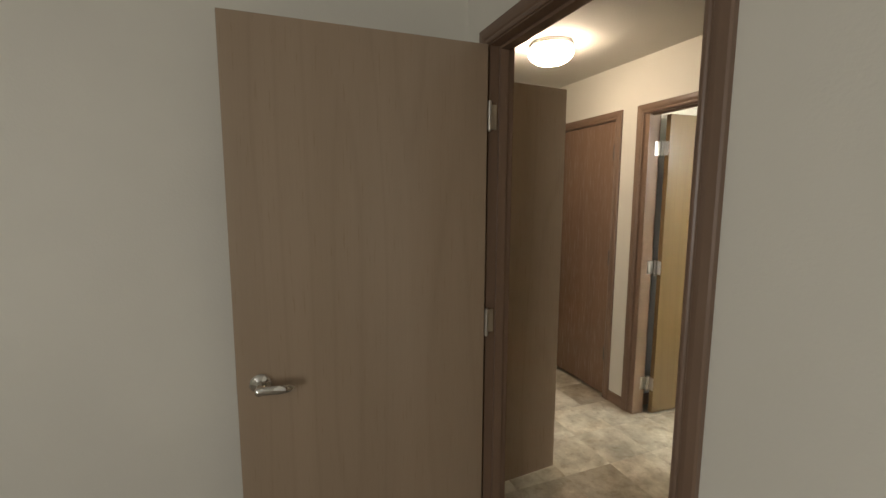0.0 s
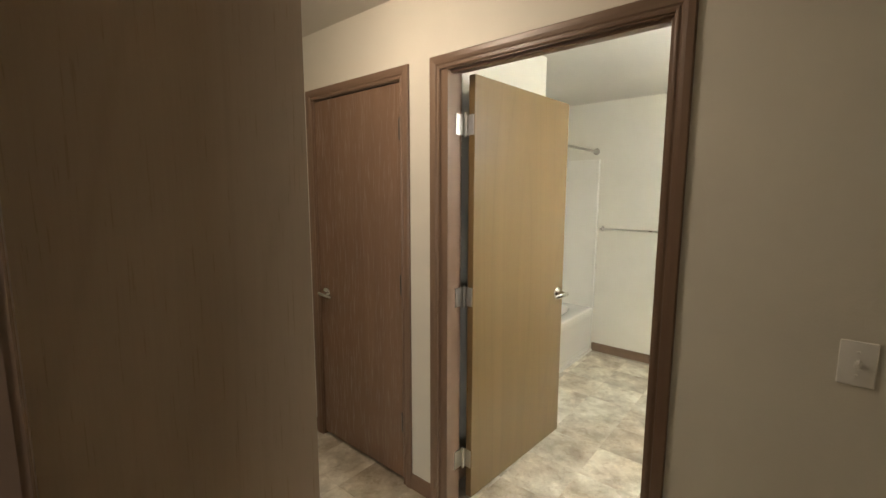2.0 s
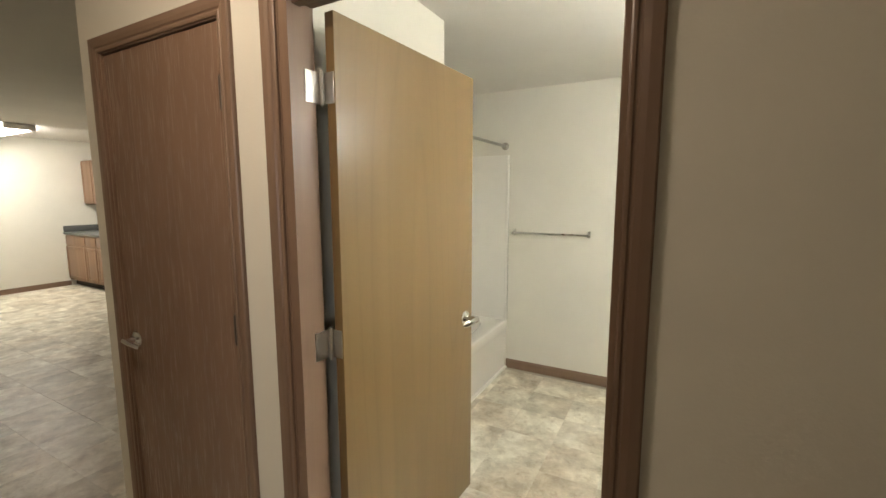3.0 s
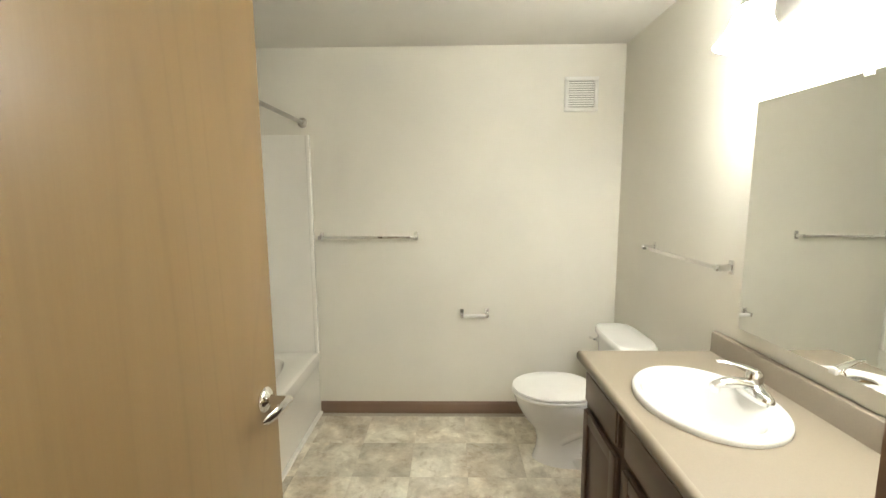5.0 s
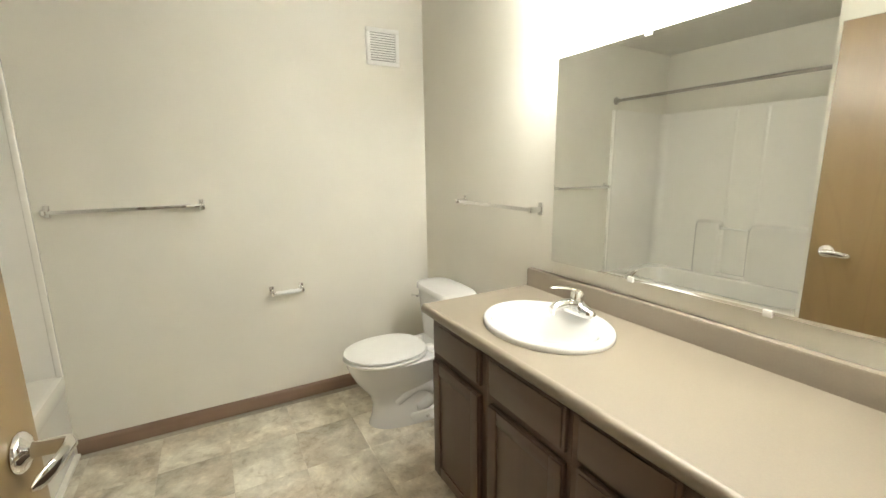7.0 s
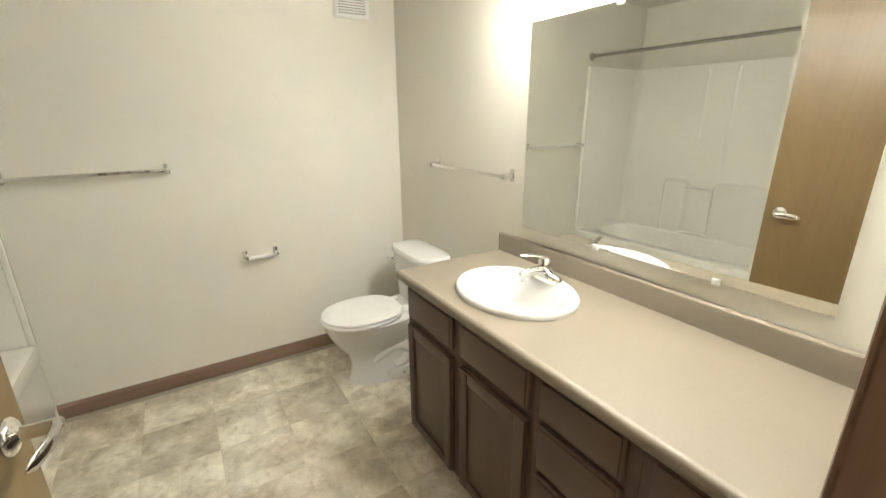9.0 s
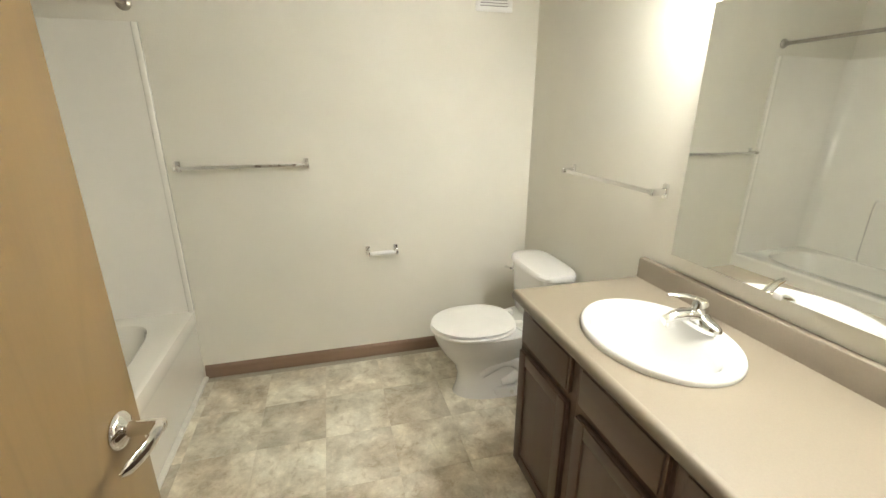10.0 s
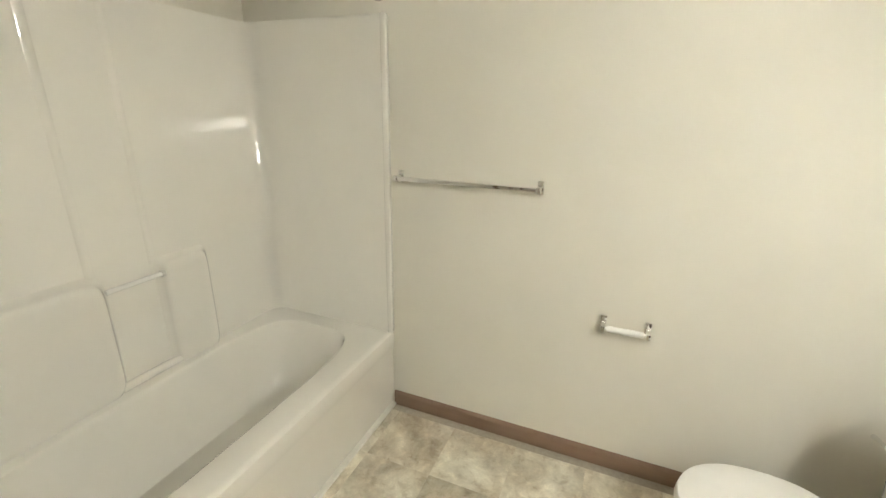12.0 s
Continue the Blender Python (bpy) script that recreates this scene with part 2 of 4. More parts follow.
def wall(name, axis, c0, c1, a0, a1, openings=(), label="", top=CEIL):
    """A wall of thickness c0..c1 across axis, running a0..a1, with (from, to, height) openings or (from, to, bottom, top)."""
    bm = bmesh.new()

    def piece(s, e, z0, z1):
        if axis == "x":
            add_box(bm, c0, c1, s, e, z0, z1)
        else:
            add_box(bm, s, e, c0, c1, z0, z1)
    at = a0
    for o in openings:
        s, e, lo, hi = o if len(o) == 4 else (o[0], o[1], 0, o[2])
        piece(at, s, 0, top)
        piece(s, e, hi, top)
        if lo:
            piece(s, e, 0, lo)
        at = e
    piece(at, a1, 0, top)
    return structure(name, bm, WALL, label or "warm white painted drywall with fine roller texture")


# ---- structure ----
wall("wall_bedroom_hall", "x", 1.085, 1.18, -2.6, 6.8, [(0.896, 1.768, 2.068), (2.112, 2.68, 2.068)])
wall("wall_bedroom_north", "y", 1.94, 2.04, -2.6, 1.085)
wall("wall_bedroom_south", "y", -2.7, -2.6, -2.7, 1.18)
wall("wall_bedroom_west", "x", -2.7, -2.6, -2.6, 1.94, [(-2.4, -1.0, 0.85, 2.05)])
wall("wall_closet_back", "x", 0.5, 0.6, 2.04, 2.9)
wall("wall_closet_side", "y", 2.8, 2.9, 0.6, 1.085)
wall("wall_hall_south", "y", 0.2, 0.3, 1.18, 2.622)
wall("wall_hall_bath", "x", 2.622, 2.713, 0.2, 3.635, [(1.578, 2.518, 2.068), (2.741, 3.495, 2.068)])
wall("wall_vanity", "y", 0.70, 0.80, 2.70, 5.19)
wall("wall_bath_east", "x", 5.19, 5.30, 0.70, 3.635)
wall("wall_tub_back", "y", 3.50, 3.635, 2.70, 5.19)
wall("wall_behind_door", "y", 2.555, 2.66, 2.70, 3.69)
wall("wall_tub_wet", "x", 3.58, 3.69, 2.66, 3.50)
wall("wall_kitchen_east", "x", KB, KB + 0.1, 3.635, KE + 0.1)
wall("wall_kitchen_south", "y", 3.56, 3.635, 5.30, KB)
wall("wall_kitchen_north", "y", KE, KE + 0.1, 1.18, KB)
wall("wall_kitchen_west", "x", 2.0, 2.1, 6.9, KE)
wall("wall_fridge_return", "y", 6.80, 6.9, 1.085, 2.1)
structure("ceiling", box(-2.7, KB + 0.1, -2.7, KE + 0.1, CEIL, CEIL + 0.1), CEILING, "flat off-white ceiling with light texture")
structure("ceiling_bath", box(2.70, 5.19, 0.80, 3.50, BATH_CEIL, CEIL - 0.002), CEILING, "flat off-white bathroom ceiling with light texture")
structure("floor", box(-2.7, KB + 0.1, -2.7, KE + 0.1, -0.1, -0.003), UNDER, "slate-look vinyl tile floor in beige and grey")
structure("floor_bedroom", box(-2.6, 1.13, -2.6, 1.94, -0.003, 0.006), CARPET, "short beige-brown carpet")

# window of the bedroom, behind the walk
win = structure("window_1", box(-2.69, -2.61, -2.4, -2.36, 0.85, 2.05), PLASTIC, "white framed bedroom window")
for wname, b in (("window_frame", box(-2.69, -2.61, -1.04, -1.0, 0.85, 2.05)), ("window_frame", box(-2.69, -2.61, -2.36, -1.04, 2.01, 2.05)), ("window_sill", box(-2.69, -2.57, -2.36, -1.04, 0.85, 0.89))):
    part(wname, b, PLASTIC, win, "", False)


def casing_profile(w=0.057, d=0.015):
    """Across the board (0 is the opening's side) and out of the wall."""
    return [(0, 0), (0, 0.009), (0.004, 0.011), (0.010, 0.0112), (0.013, 0.0085), (0.017, 0.0085), (0.021, 0.0125), (0.034, d), (w - 0.004, d), (w, d - 0.004), (w, 0)]


def door_frame(name, axis_x, y0, y1, top, side, label, depth=0.0):
    """Mitred casing on the face at axis_x; side -1 looks to -x. y0..y1 is the clear opening."""
    root = tagged(new(name), label, "", "", "structure")
    rv = 0.005
    prof = casing_profile()
    a, b, h = y0 - rv, y1 + rv, top + rv
    for pname, kind in (("casing", "low"), ("casing", "high"), ("head_casing", "head")):
        rings = []
        for end in (0, 1):
            ring = []
            for u, d in prof:
                x = axis_x + side * d
                if kind == "low":
                    ring.append((x, a - u, 0.0 if end == 0 else h + u))
                elif kind == "high":
                    ring.append((x, b + u, 0.0 if end == 0 else h + u))
                else:
                    ring.append((x, (a - u) if end == 0 else (b + u), h + u))
            rings.append([Vector(p) for p in ring])
        part(pname, add_loft(bmesh.new(), rings), TRIM_Y if kind == "head" else TRIM, root, "", False)
    return root


def jambs(root, x0, x1, y0, y1, top, stop_x, wall_gap=0.018):
    part("jamb", box(x0, x1, y0 - wall_gap, y0, 0, top + wall_gap), TRIM, root, "", False)
    part("jamb", box(x0, x1, y1, y1 + wall_gap, 0, top + wall_gap), TRIM, root, "", False)
    part("head_jamb", box(x0, x1, y0, y1, top, top + wall_gap), TRIM_Y, root, "", False)
    s0, s1 = stop_x
    part("door_stop", box(s0, s1, y0, y0 + 0.011, 0, top, 0.002), TRIM, root, "", False)
    part("door_stop", box(s0, s1, y1 - 0.011, y1, 0, top, 0.002), TRIM, root, "", False)
    part("head_stop", box(s0, s1, y0 + 0.011, y1 - 0.011, top - 0.011, top, 0.002), TRIM_Y, root, "", False)


DOOR_TOP = 2.05
f1 = door_frame("door_frame_1", 1.085, 0.914, 1.75, DOOR_TOP, -1, "dark brown stained oak casing of bedroom doorway")
jambs(f1, 1.083, 1.182, 0.914, 1.75, DOOR_TOP, (1.122, 1.157))
f2 = door_frame("door_frame_2", 1.18, 0.914, 1.75, DOOR_TOP, 1, "dark brown stained oak casing on hall side")
f3 = door_frame("door_frame_3", 2.622, 1.596, 2.50, DOOR_TOP, -1, "brown stained oak casing of bathroom doorway")
jambs(f3, 2.620, 2.715, 1.596, 2.50, DOOR_TOP, (2.64, 2.67))
part("jamb", box(2.6215, 2.7135, 2.465, 2.4995, 0, DOOR_TOP), TRIM, f3, "", False)
f4 = door_frame("door_frame_4", 2.713, 1.596, 2.463, DOOR_TOP, 1, "brown stained oak casing on bathroom side")
f5 = door_frame("door_frame_5", 2.622, 2.759, 3.477, DOOR_TOP, -1, "brown stained oak casing of hall closet door")
jambs(f5, 2.620, 2.715, 2.759, 3.477, DOOR_TOP, (2.665, 2.695))
f6 = door_frame("door_frame_6", 1.18, 2.13, 2.662, DOOR_TOP, 1, "brown stained oak casing of linen closet")
jambs(f6, 1.083, 1.182, 2.13, 2.662, DOOR_TOP, (1.11, 1.14))


def baseboard(name, p, q, out):
    """From p to q on the floor along a wall that faces out."""
    p, q, o = Vector((*p, 0)), Vector((*q, 0)), Vector((*out, 0))
    prof = [(0, 0), (0.011, 0), (0.011, 0.062), (0.009, 0.07), (0.006, 0.076), (0.004, 0.080), (0, 0.081)]
    rings = [[e + o * d + Vector((0, 0, h)) for d, h in prof] for e in (p, q)]
    return structure(name, add_loft(bmesh.new(), rings), TRIM_Y if abs((q - p).y) > abs((q - p).x) else TRIM_X, "brown stained oak baseboard")


baseboard("baseboard_bath_east", (5.19, 0.80), (5.19, 2.748), (-1, 0))
baseboard("baseboard_bath_vanity", (4.115, 0.80), (5.178, 0.80), (0, 1))
baseboard("baseboard_bath_door", (2.73, 2.555), (3.69, 2.555), (0, -1))
baseboard("baseboard_hall_a", (2.622, 2.563), (2.622, 2.696), (-1, 0))
baseboard("baseboard_hall_b", (2.622, 3.54), (2.622, 3.635), (-1, 0))
baseboard("baseboard_hall_c", (2.622, 0.3), (2.622, 1.533), (-1, 0))
baseboard("baseboard_hall_d", (1.18, 2.73), (1.18, 6.80), (1, 0))
baseboard("baseboard_hall_e", (1.18, 1.815), (1.18, 2.065), (1, 0))
baseboard("baseboard_hall_end", (2.611, 3.635), (KB, 3.635), (0, 1))
baseboard("baseboard_kitchen", (2.1, KE), (KX, KE), (0, -1))
baseboard("baseboard_bedroom", (1.085, -2.6), (1.085, 0.851), (-1, 0))
baseboard("baseboard_bedroom_north", (-2.6, 1.94), (1.07, 1.94), (0, -1))


# ---- doors ----
def lever(parent, x, y, z, out, toward, mat=CHROME):
    """A lever handle; out is +-1 along y, toward is +-1 along x."""
    h = part("handle", lathe([(0, 0), (0.032, 0), (0.034, 0.003), (0.033, 0.007), (0.027, 0.012), (0.018, 0.015), (0.0135, 0.019), (0.0125, 0.03), (0.0135, 0.056), (0.0125, 0.072), (0.008, 0.076), (0, 0.077)], Matrix.Translation((x, y, z)) @ pose(0, 0, 0, -90 * out, 0, 0)), mat, parent, "polished chrome lever handle")
    rings = []
    for i in range(11):
        t = i / 10
        c = Vector((x + toward * (-0.010 + 0.112 * t), y + out * (0.066 + 0.004 * math.sin(math.pi * t) - 0.018 * t ** 3), z + 0.002 - 0.010 * t * t))
        end = 0.35 if i in (0, 10) else 1.0
        w, d = (0.0115 + 0.003 * math.sin(math.pi * t)) * end, (0.0095 - 0.0045 * t) * end
        rings.append([c + Vector((0, d * math.cos(q), w * math.sin(q))) for q in [2 * math.pi * k / 14 for k in range(14)]])
    part("lever", add_loft(bmesh.new(), rings), mat, h)
    return h


def hinge(parent, x, y, z, mat, dx, dy):
    """A butt hinge: barrel and leaf plate; dx, dy point along the plate."""
    p = part("hinge", lathe([(0, -0.055), (0.005, -0.054), (0.0045, -0.051), (0.0075, -0.049), (0.0075, -0.017), (0.0068, -0.0165), (0.0068, -0.0155), (0.0075, -0.015), (0.0075, 0.015), (0.0068, 0.0155), (0.0068, 0.0165), (0.0075, 0.017), (0.0075, 0.049), (0.0045, 0.051), (0.005, 0.054), (0, 0.055)], Matrix.Translation((x, y, z)), 12), mat, parent)
    if dx:
        part("hinge_plate", box(min(x, x + dx), max(x, x + dx), y - 0.0015, y + 0.0015, z - 0.044, z + 0.044), mat, p, "", False)
    if dy:
        part("hinge_plate", box(x - 0.0015, x + 0.0015, min(y, y + dy), max(y, y + dy), z - 0.044, z + 0.044), mat, p, "", False)
    return p


# bedroom door, standing open into the bedroom
d1 = tagged(new("door_1"), "flush grey-brown oak veneer bedroom door standing open", "", "", "structure")
d1.matrix_world = pose(1.072, 1.731, 0, 0, 0, -2)
part("door_leaf", box(-0.862, -0.004, 0, 0.035, 0.018, 2.045, 0.0015, 1), OAK_GREY, d1)
lever(d1, -0.792, 0, 0.915, -1, 1)
part("latch", box(-0.8645, -0.8615, 0.006, 0.029, 0.885, 0.945), NICKEL, d1, "brass-coloured latch plate on door edge", False)
for hz in (1.80, 1.04, 0.22):
    hinge(d1, 0.004, -0.003, hz, NICKEL, 0.0, 0)
    part("hinge_plate", box(0.010, 0.040, 0.0145, 0.0175, hz - 0.044, hz + 0.044), NICKEL, d1, "", False)
# linen closet door, standing open across the hall
d2 = tagged(new("door_2"), "flush dark oak veneer closet door standing open", "", "", "structure")
d2.matrix_world = pose(1.19, 2.118, 0, 0, 0, 4)
part("door_leaf", box(0.008, 0.54, -0.004, 0.031, 0.03, 2.045, 0.0015, 1), OAK_GREY, d2)
for hz in (1.83, 1.04, 0.22):
    hinge(d2, 0.004, -0.008, hz, NICKEL, 0.0, 0)
lever(d2, 0.475, 0.031, 0.93, 1, -1)
# bathroom door, open into the bathroom
d3 = tagged(new("door_3"), "flush honey oak veneer bathroom door standing open", "", "", "structure")
d3.matrix_world = pose(2.736, 2.441, 0, 0, 0, -3.0)
part("door_leaf", box(0.004, 0.878, -0.035, 0, 0.018, 2.045, 0.0015, 1), OAK, d3)
lever(d3, 0.806, -0.035, 0.93, -1, -1)
lever(d3, 0.806, 0, 0.93, 1, -1)
part("latch", box(0.877, 0.8805, -0.029, -0.006, 0.90, 0.96), NICKEL, d3, "", False)
for hz in (1.83, 1.04, 0.22):
    hinge(d3, -0.006, 0.010, hz, NICKEL, 0, 0)
    part("hinge_plate", box(-0.060, -0.008, 0.017, 0.0205, hz - 0.045, hz + 0.045), NICKEL, d3, "", False)
    part("hinge_plate", box(0.001, 0.0045, -0.031, 0.010, hz - 0.045, hz + 0.045), NICKEL, d3, "", False)
# hall closet door, closed
d4 = tagged(new("door_4"), "flush reddish oak veneer hall closet door, closed", "", "", "structure")
part("door_leaf", box(2.627, 2.662, 2.762, 3.474, 0.020, 2.046, 0.0015, 1), OAK_RED, d4)
for hz in (1.83, 1.07, 0.34):
    hg = hinge(d4, 2.6185, 2.7605, hz, BRONZE, 0, 0)
    part("hinge_plate", box(2.6215, 2.6265, 2.7625, 2.773, hz - 0.05, hz + 0.05), BRONZE, hg, "", False)
h4 = part("handle", lathe([(0, 0), (0.031, 0), (0.033, 0.003), (0.031, 0.009), (0.022, 0.013), (0.013, 0.016), (0.012, 0.045), (0, 0.046)], pose(2.627, 3.412, 0.93, 0, -90, 0)), CHROME, d4, "polished chrome lever handle")
part("lever", tube([(2.627 - 0.048 - 0.006 * math.sin(math.pi * i / 8), 3.42 - 0.118 * i / 8, 0.934 - 0.010 * (i / 8) ** 2) for i in range(9)], [0.0105 - 0.003 * i / 8 for i in range(9)]), CHROME, h4)


# ---- bathroom ----
def vanity_light():
    root = thing("vanity_light", "three-light chrome bar fixture with glowing frosted bell shades above mirror", "wall light", (3.46, 0.80, 2.035))
    part("backplate", box(-0.48, 0.48, 0, 0.028, -0.035, 0.055, 0.012, 3), NICKEL, root, "brushed nickel backplate")
    for vx in VANITY_X:
        x = vx - 3.46
        part("arm", tube([(x, 0.025, 0.02), (x, 0.07, 0.045), (x, 0.115, 0.052), (x, 0.145, 0.03)], 0.009), NICKEL, root)
        cup = part("socket_cup", lathe([(0, 0.035), (0.02, 0.034), (0.028, 0.02), (0.031, -0.005), (0.03, -0.012), (0, -0.013)], Matrix.Translation((x, 0.145, 0.005))), NICKEL, root)
        prof = [(0.028, 0.0), (0.039, -0.010), (0.050, -0.033), (0.059, -0.060), (0.073, -0.086), (0.090, -0.104), (0.097, -0.111), (0.096, -0.116), (0.091, -0.114), (0.070, -0.088), (0.056, -0.06), (0.047, -0.033), (0.036, -0.012)]
        part("shade", lathe(prof, Matrix.Translation((x, 0.145, 0.002))), SHADE, root, "glowing frosted glass bell shade")
    return root


vanity_light()


def towel_bar(name, label, at, turn, length, bar_mat, posts=CHROME, dark=False):
    """Along local x, standing out along local y."""
    root = thing(name, label, "towel bar")
    root.matrix_world = pose(*at, 0, 0, turn)
    for s in (-1, 1):
        p = part("bracket", box(s * length / 2 - 0.0125, s * length / 2 + 0.0125, 0, 0.009, -0.027, 0.027, 0.003), posts, root)
        part("post", box(s * length / 2 - 0.009, s * length / 2 + 0.009, 0.006, 0.068, -0.014, 0.010, 0.003), posts, p)
    part("bar", box(-length / 2 + 0.008, length / 2 - 0.008, 0.048, 0.064, -0.010, 0.006, 0.0025), bar_mat, root)
    return root


towel_bar("towel_bar", "chrome square towel bar on white wall beside bathtub", (5.19, 2.39, 1.203), 90, 0.607, CHROME)
towel_bar("towel_bar", "chrome towel bar with square posts above toilet tank", (4.382, 0.80, 1.190), 0, 0.617, CHROME)
tp = thing("toilet_paper_holder", "chrome toilet paper holder with empty white roller", "paper holder")
tp.matrix_world = pose(5.19, 1.713, 0.697, 0, 0, 90)
for s in (-1, 1):
    b = part("bracket", box(s * 0.081 - 0.0125, s * 0.081 + 0.0125, 0, 0.009, -0.025, 0.025, 0.003), CHROME, tp)
    part("post", box(s * 0.081 - 0.008, s * 0.081 + 0.008, 0.006, 0.072, -0.018, 0.008, 0.003), CHROME, b)
part("roller", lathe([(0, -0.073), (0.006, -0.073), (0.006, -0.066), (0.012, -0.064), (0.0125, 0.0), (0.0115, 0.001), (0.0115, 0.064), (0.006, 0.066), (0.006, 0.073), (0, 0.073)], pose(0, 0.058, -0.006, 0, 90, 0), 16), PLASTIC, tp, "white plastic spring roller")


def vent():
    root = thing("wall_vent", "white louvred exhaust vent grille high on wall", "vent", (5.19, 1.064, 2.067))
    h = 0.102
    # flat grey sheet: the shade between the slats is painted by its colour
    part("backing", box(-0.004, -0.001, -h + 0.02, h - 0.02, -h + 0.02, h - 0.02), SLAT_GAP, root, "grey sheet behind slats, its colour standing for shade in the gaps", False)
    fb = bmesh.new()
    for y0, y1, z0, z1 in ((-h, h, h - 0.024, h), (-h, h, -h, -h + 0.024), (-h, -h + 0.024, -h + 0.024, h - 0.024), (h - 0.024, h, -h + 0.024, h - 0.024)):
        add_box(fb, -0.014, -0.0005, y0, y1, z0, z1, 0.003)
    part("frame", fb, PLASTIC, root)
    for i in range(11):
        z = -0.068 + i * 0.0136
        sl = box(-0.001, 0.001, -h + 0.022, h - 0.022, -0.0045, 0.0045)
        bmesh.ops.transform(sl, matrix=Matrix.Translation((-0.0088, 0, z)) @ pose(0, 0, 0, 0, -22, 0), verts=sl.verts)
        part("slat", sl, PLASTIC, root, "", False)


vent()

# mirror with clips
mir = thing("wall_mirror", "large frameless rectangular mirror held by clips", "mirror", (3.455, 0.812, 0.987))
mir.matrix_world = pose(3.448, 0.815, 0.987, 0.25, 0, 1.4)
part("glass", box(-0.521, 0.521, 0.001, 0.006, 0, 0.782, 0.0008, 1), MIRROR, mir, "", False)
for cx in (-0.26, 0.145):
    part("clip", box(cx - 0.011, cx + 0.011, 0.0, 0.011, -0.007, 0.012, 0.002), PLASTIC, mir, "clear plastic mirror clip")
    part("clip", box(cx - 0.011, cx + 0.011, 0.0, 0.011, 0.770, 0.790, 0.002), PLASTIC, mir, "clear plastic mirror clip")

# vanity cabinets
TOP = 0.842
FACE = 1.312


def front_panel(parent, name, x0, x1, z0, z1, raised=True):
    """A routed front: slab, with a raised frame round a sunken field for doors."""
    y0 = FACE + 0.002
    p = part(name, box(x0, x1, y0, y0 + 0.014, z0, z1, 0.003), VANITY if raised else VANITY_X_WOOD, parent)
    if raised:
        w = 0.048
        for n, b in (("stile", box(x0 + 0.002, x0 + w, y0 + 0.012, y0 + 0.022, z0 + 0.002, z1 - 0.002, 0.003)), ("stile", box(x1 - w, x1 - 0.002, y0 + 0.012, y0 + 0.022, z0 + 0.002, z1 - 0.002, 0.003)),
                     ("rail", box(x0 + w, x1 - w, y0 + 0.012, y0 + 0.021, z1 - w, z1 - 0.002, 0.003)), ("rail", box(x0 + w, x1 - w, y0 + 0.012, y0 + 0.021, z0 + 0.002, z0 + w, 0.003))):
            part(n, b, VANITY if n == "stile" else VANITY_X_WOOD, p)
    else:
        part("drawer_face", box(x0 + 0.009, x1 - 0.009, y0 + 0.012, y0 + 0.02, z0 + 0.009, z1 - 0.009, 0.004), VANITY_X_WOOD, p)
    return p


def vanity_unit(x0, x1, fronts, label, end=False):
    root = thing("vanity_cabinet", label, "cabinet", group="bathroom vanity cabinets")
    part("body", box(x0, x1, 0.815, FACE, 0.10, 0.66), VANITY, root, "", False)
    rail = bmesh.new()
    add_box(rail, x0, x1, FACE - 0.02, FACE, 0.66, TOP - 0.038)
    if end:
        add_box(rail, x1 - 0.016, x1, 0.815, FACE - 0.02, 0.66, TOP - 0.038)
    part("face_frame", rail, VANITY_X_WOOD, root, "", False)
    part("toe_kick", box(x0, x1, 0.815, FACE - 0.07, 0, 0.10), VANITY_X_WOOD, root, "", False)
    for kind, a, b, z0, z1 in fronts:
        front_panel(root, kind, a, b, z0, z1, kind == "door")
    return root


vanity_unit(3.735, 4.112, [("drawer", 3.757, 4.084, 0.655, 0.787), ("door", 3.757, 4.084, 0.12, 0.622)], "dark brown wooden vanity cabinet with drawer front and panelled door", True)
vanity_unit(3.3605, 3.7335, [("drawer", 3.370, 3.703, 0.655, 0.787), ("door", 3.370, 3.703, 0.12, 0.622)], "dark brown wooden vanity cabinet under the sink")
vanity_unit(3.0405, 3.359, [("drawer", 3.070, 3.328, 0.664, 0.790), ("drawer", 3.070, 3.328, 0.495, 0.645), ("drawer", 3.070, 3.328, 0.32, 0.477), ("drawer", 3.070, 3.328, 0.12, 0.302)], "dark brown wooden vanity unit with four drawers")
vanity_unit(2.731, 3.039, [("drawer", 2.775, 3.010, 0.655, 0.787), ("door", 2.775, 3.010, 0.12, 0.622)], "narrow dark brown vanity cabinet beside doorway")

# countertop with the sink's oval cut through it
SX, SY = 3.701, 1.098


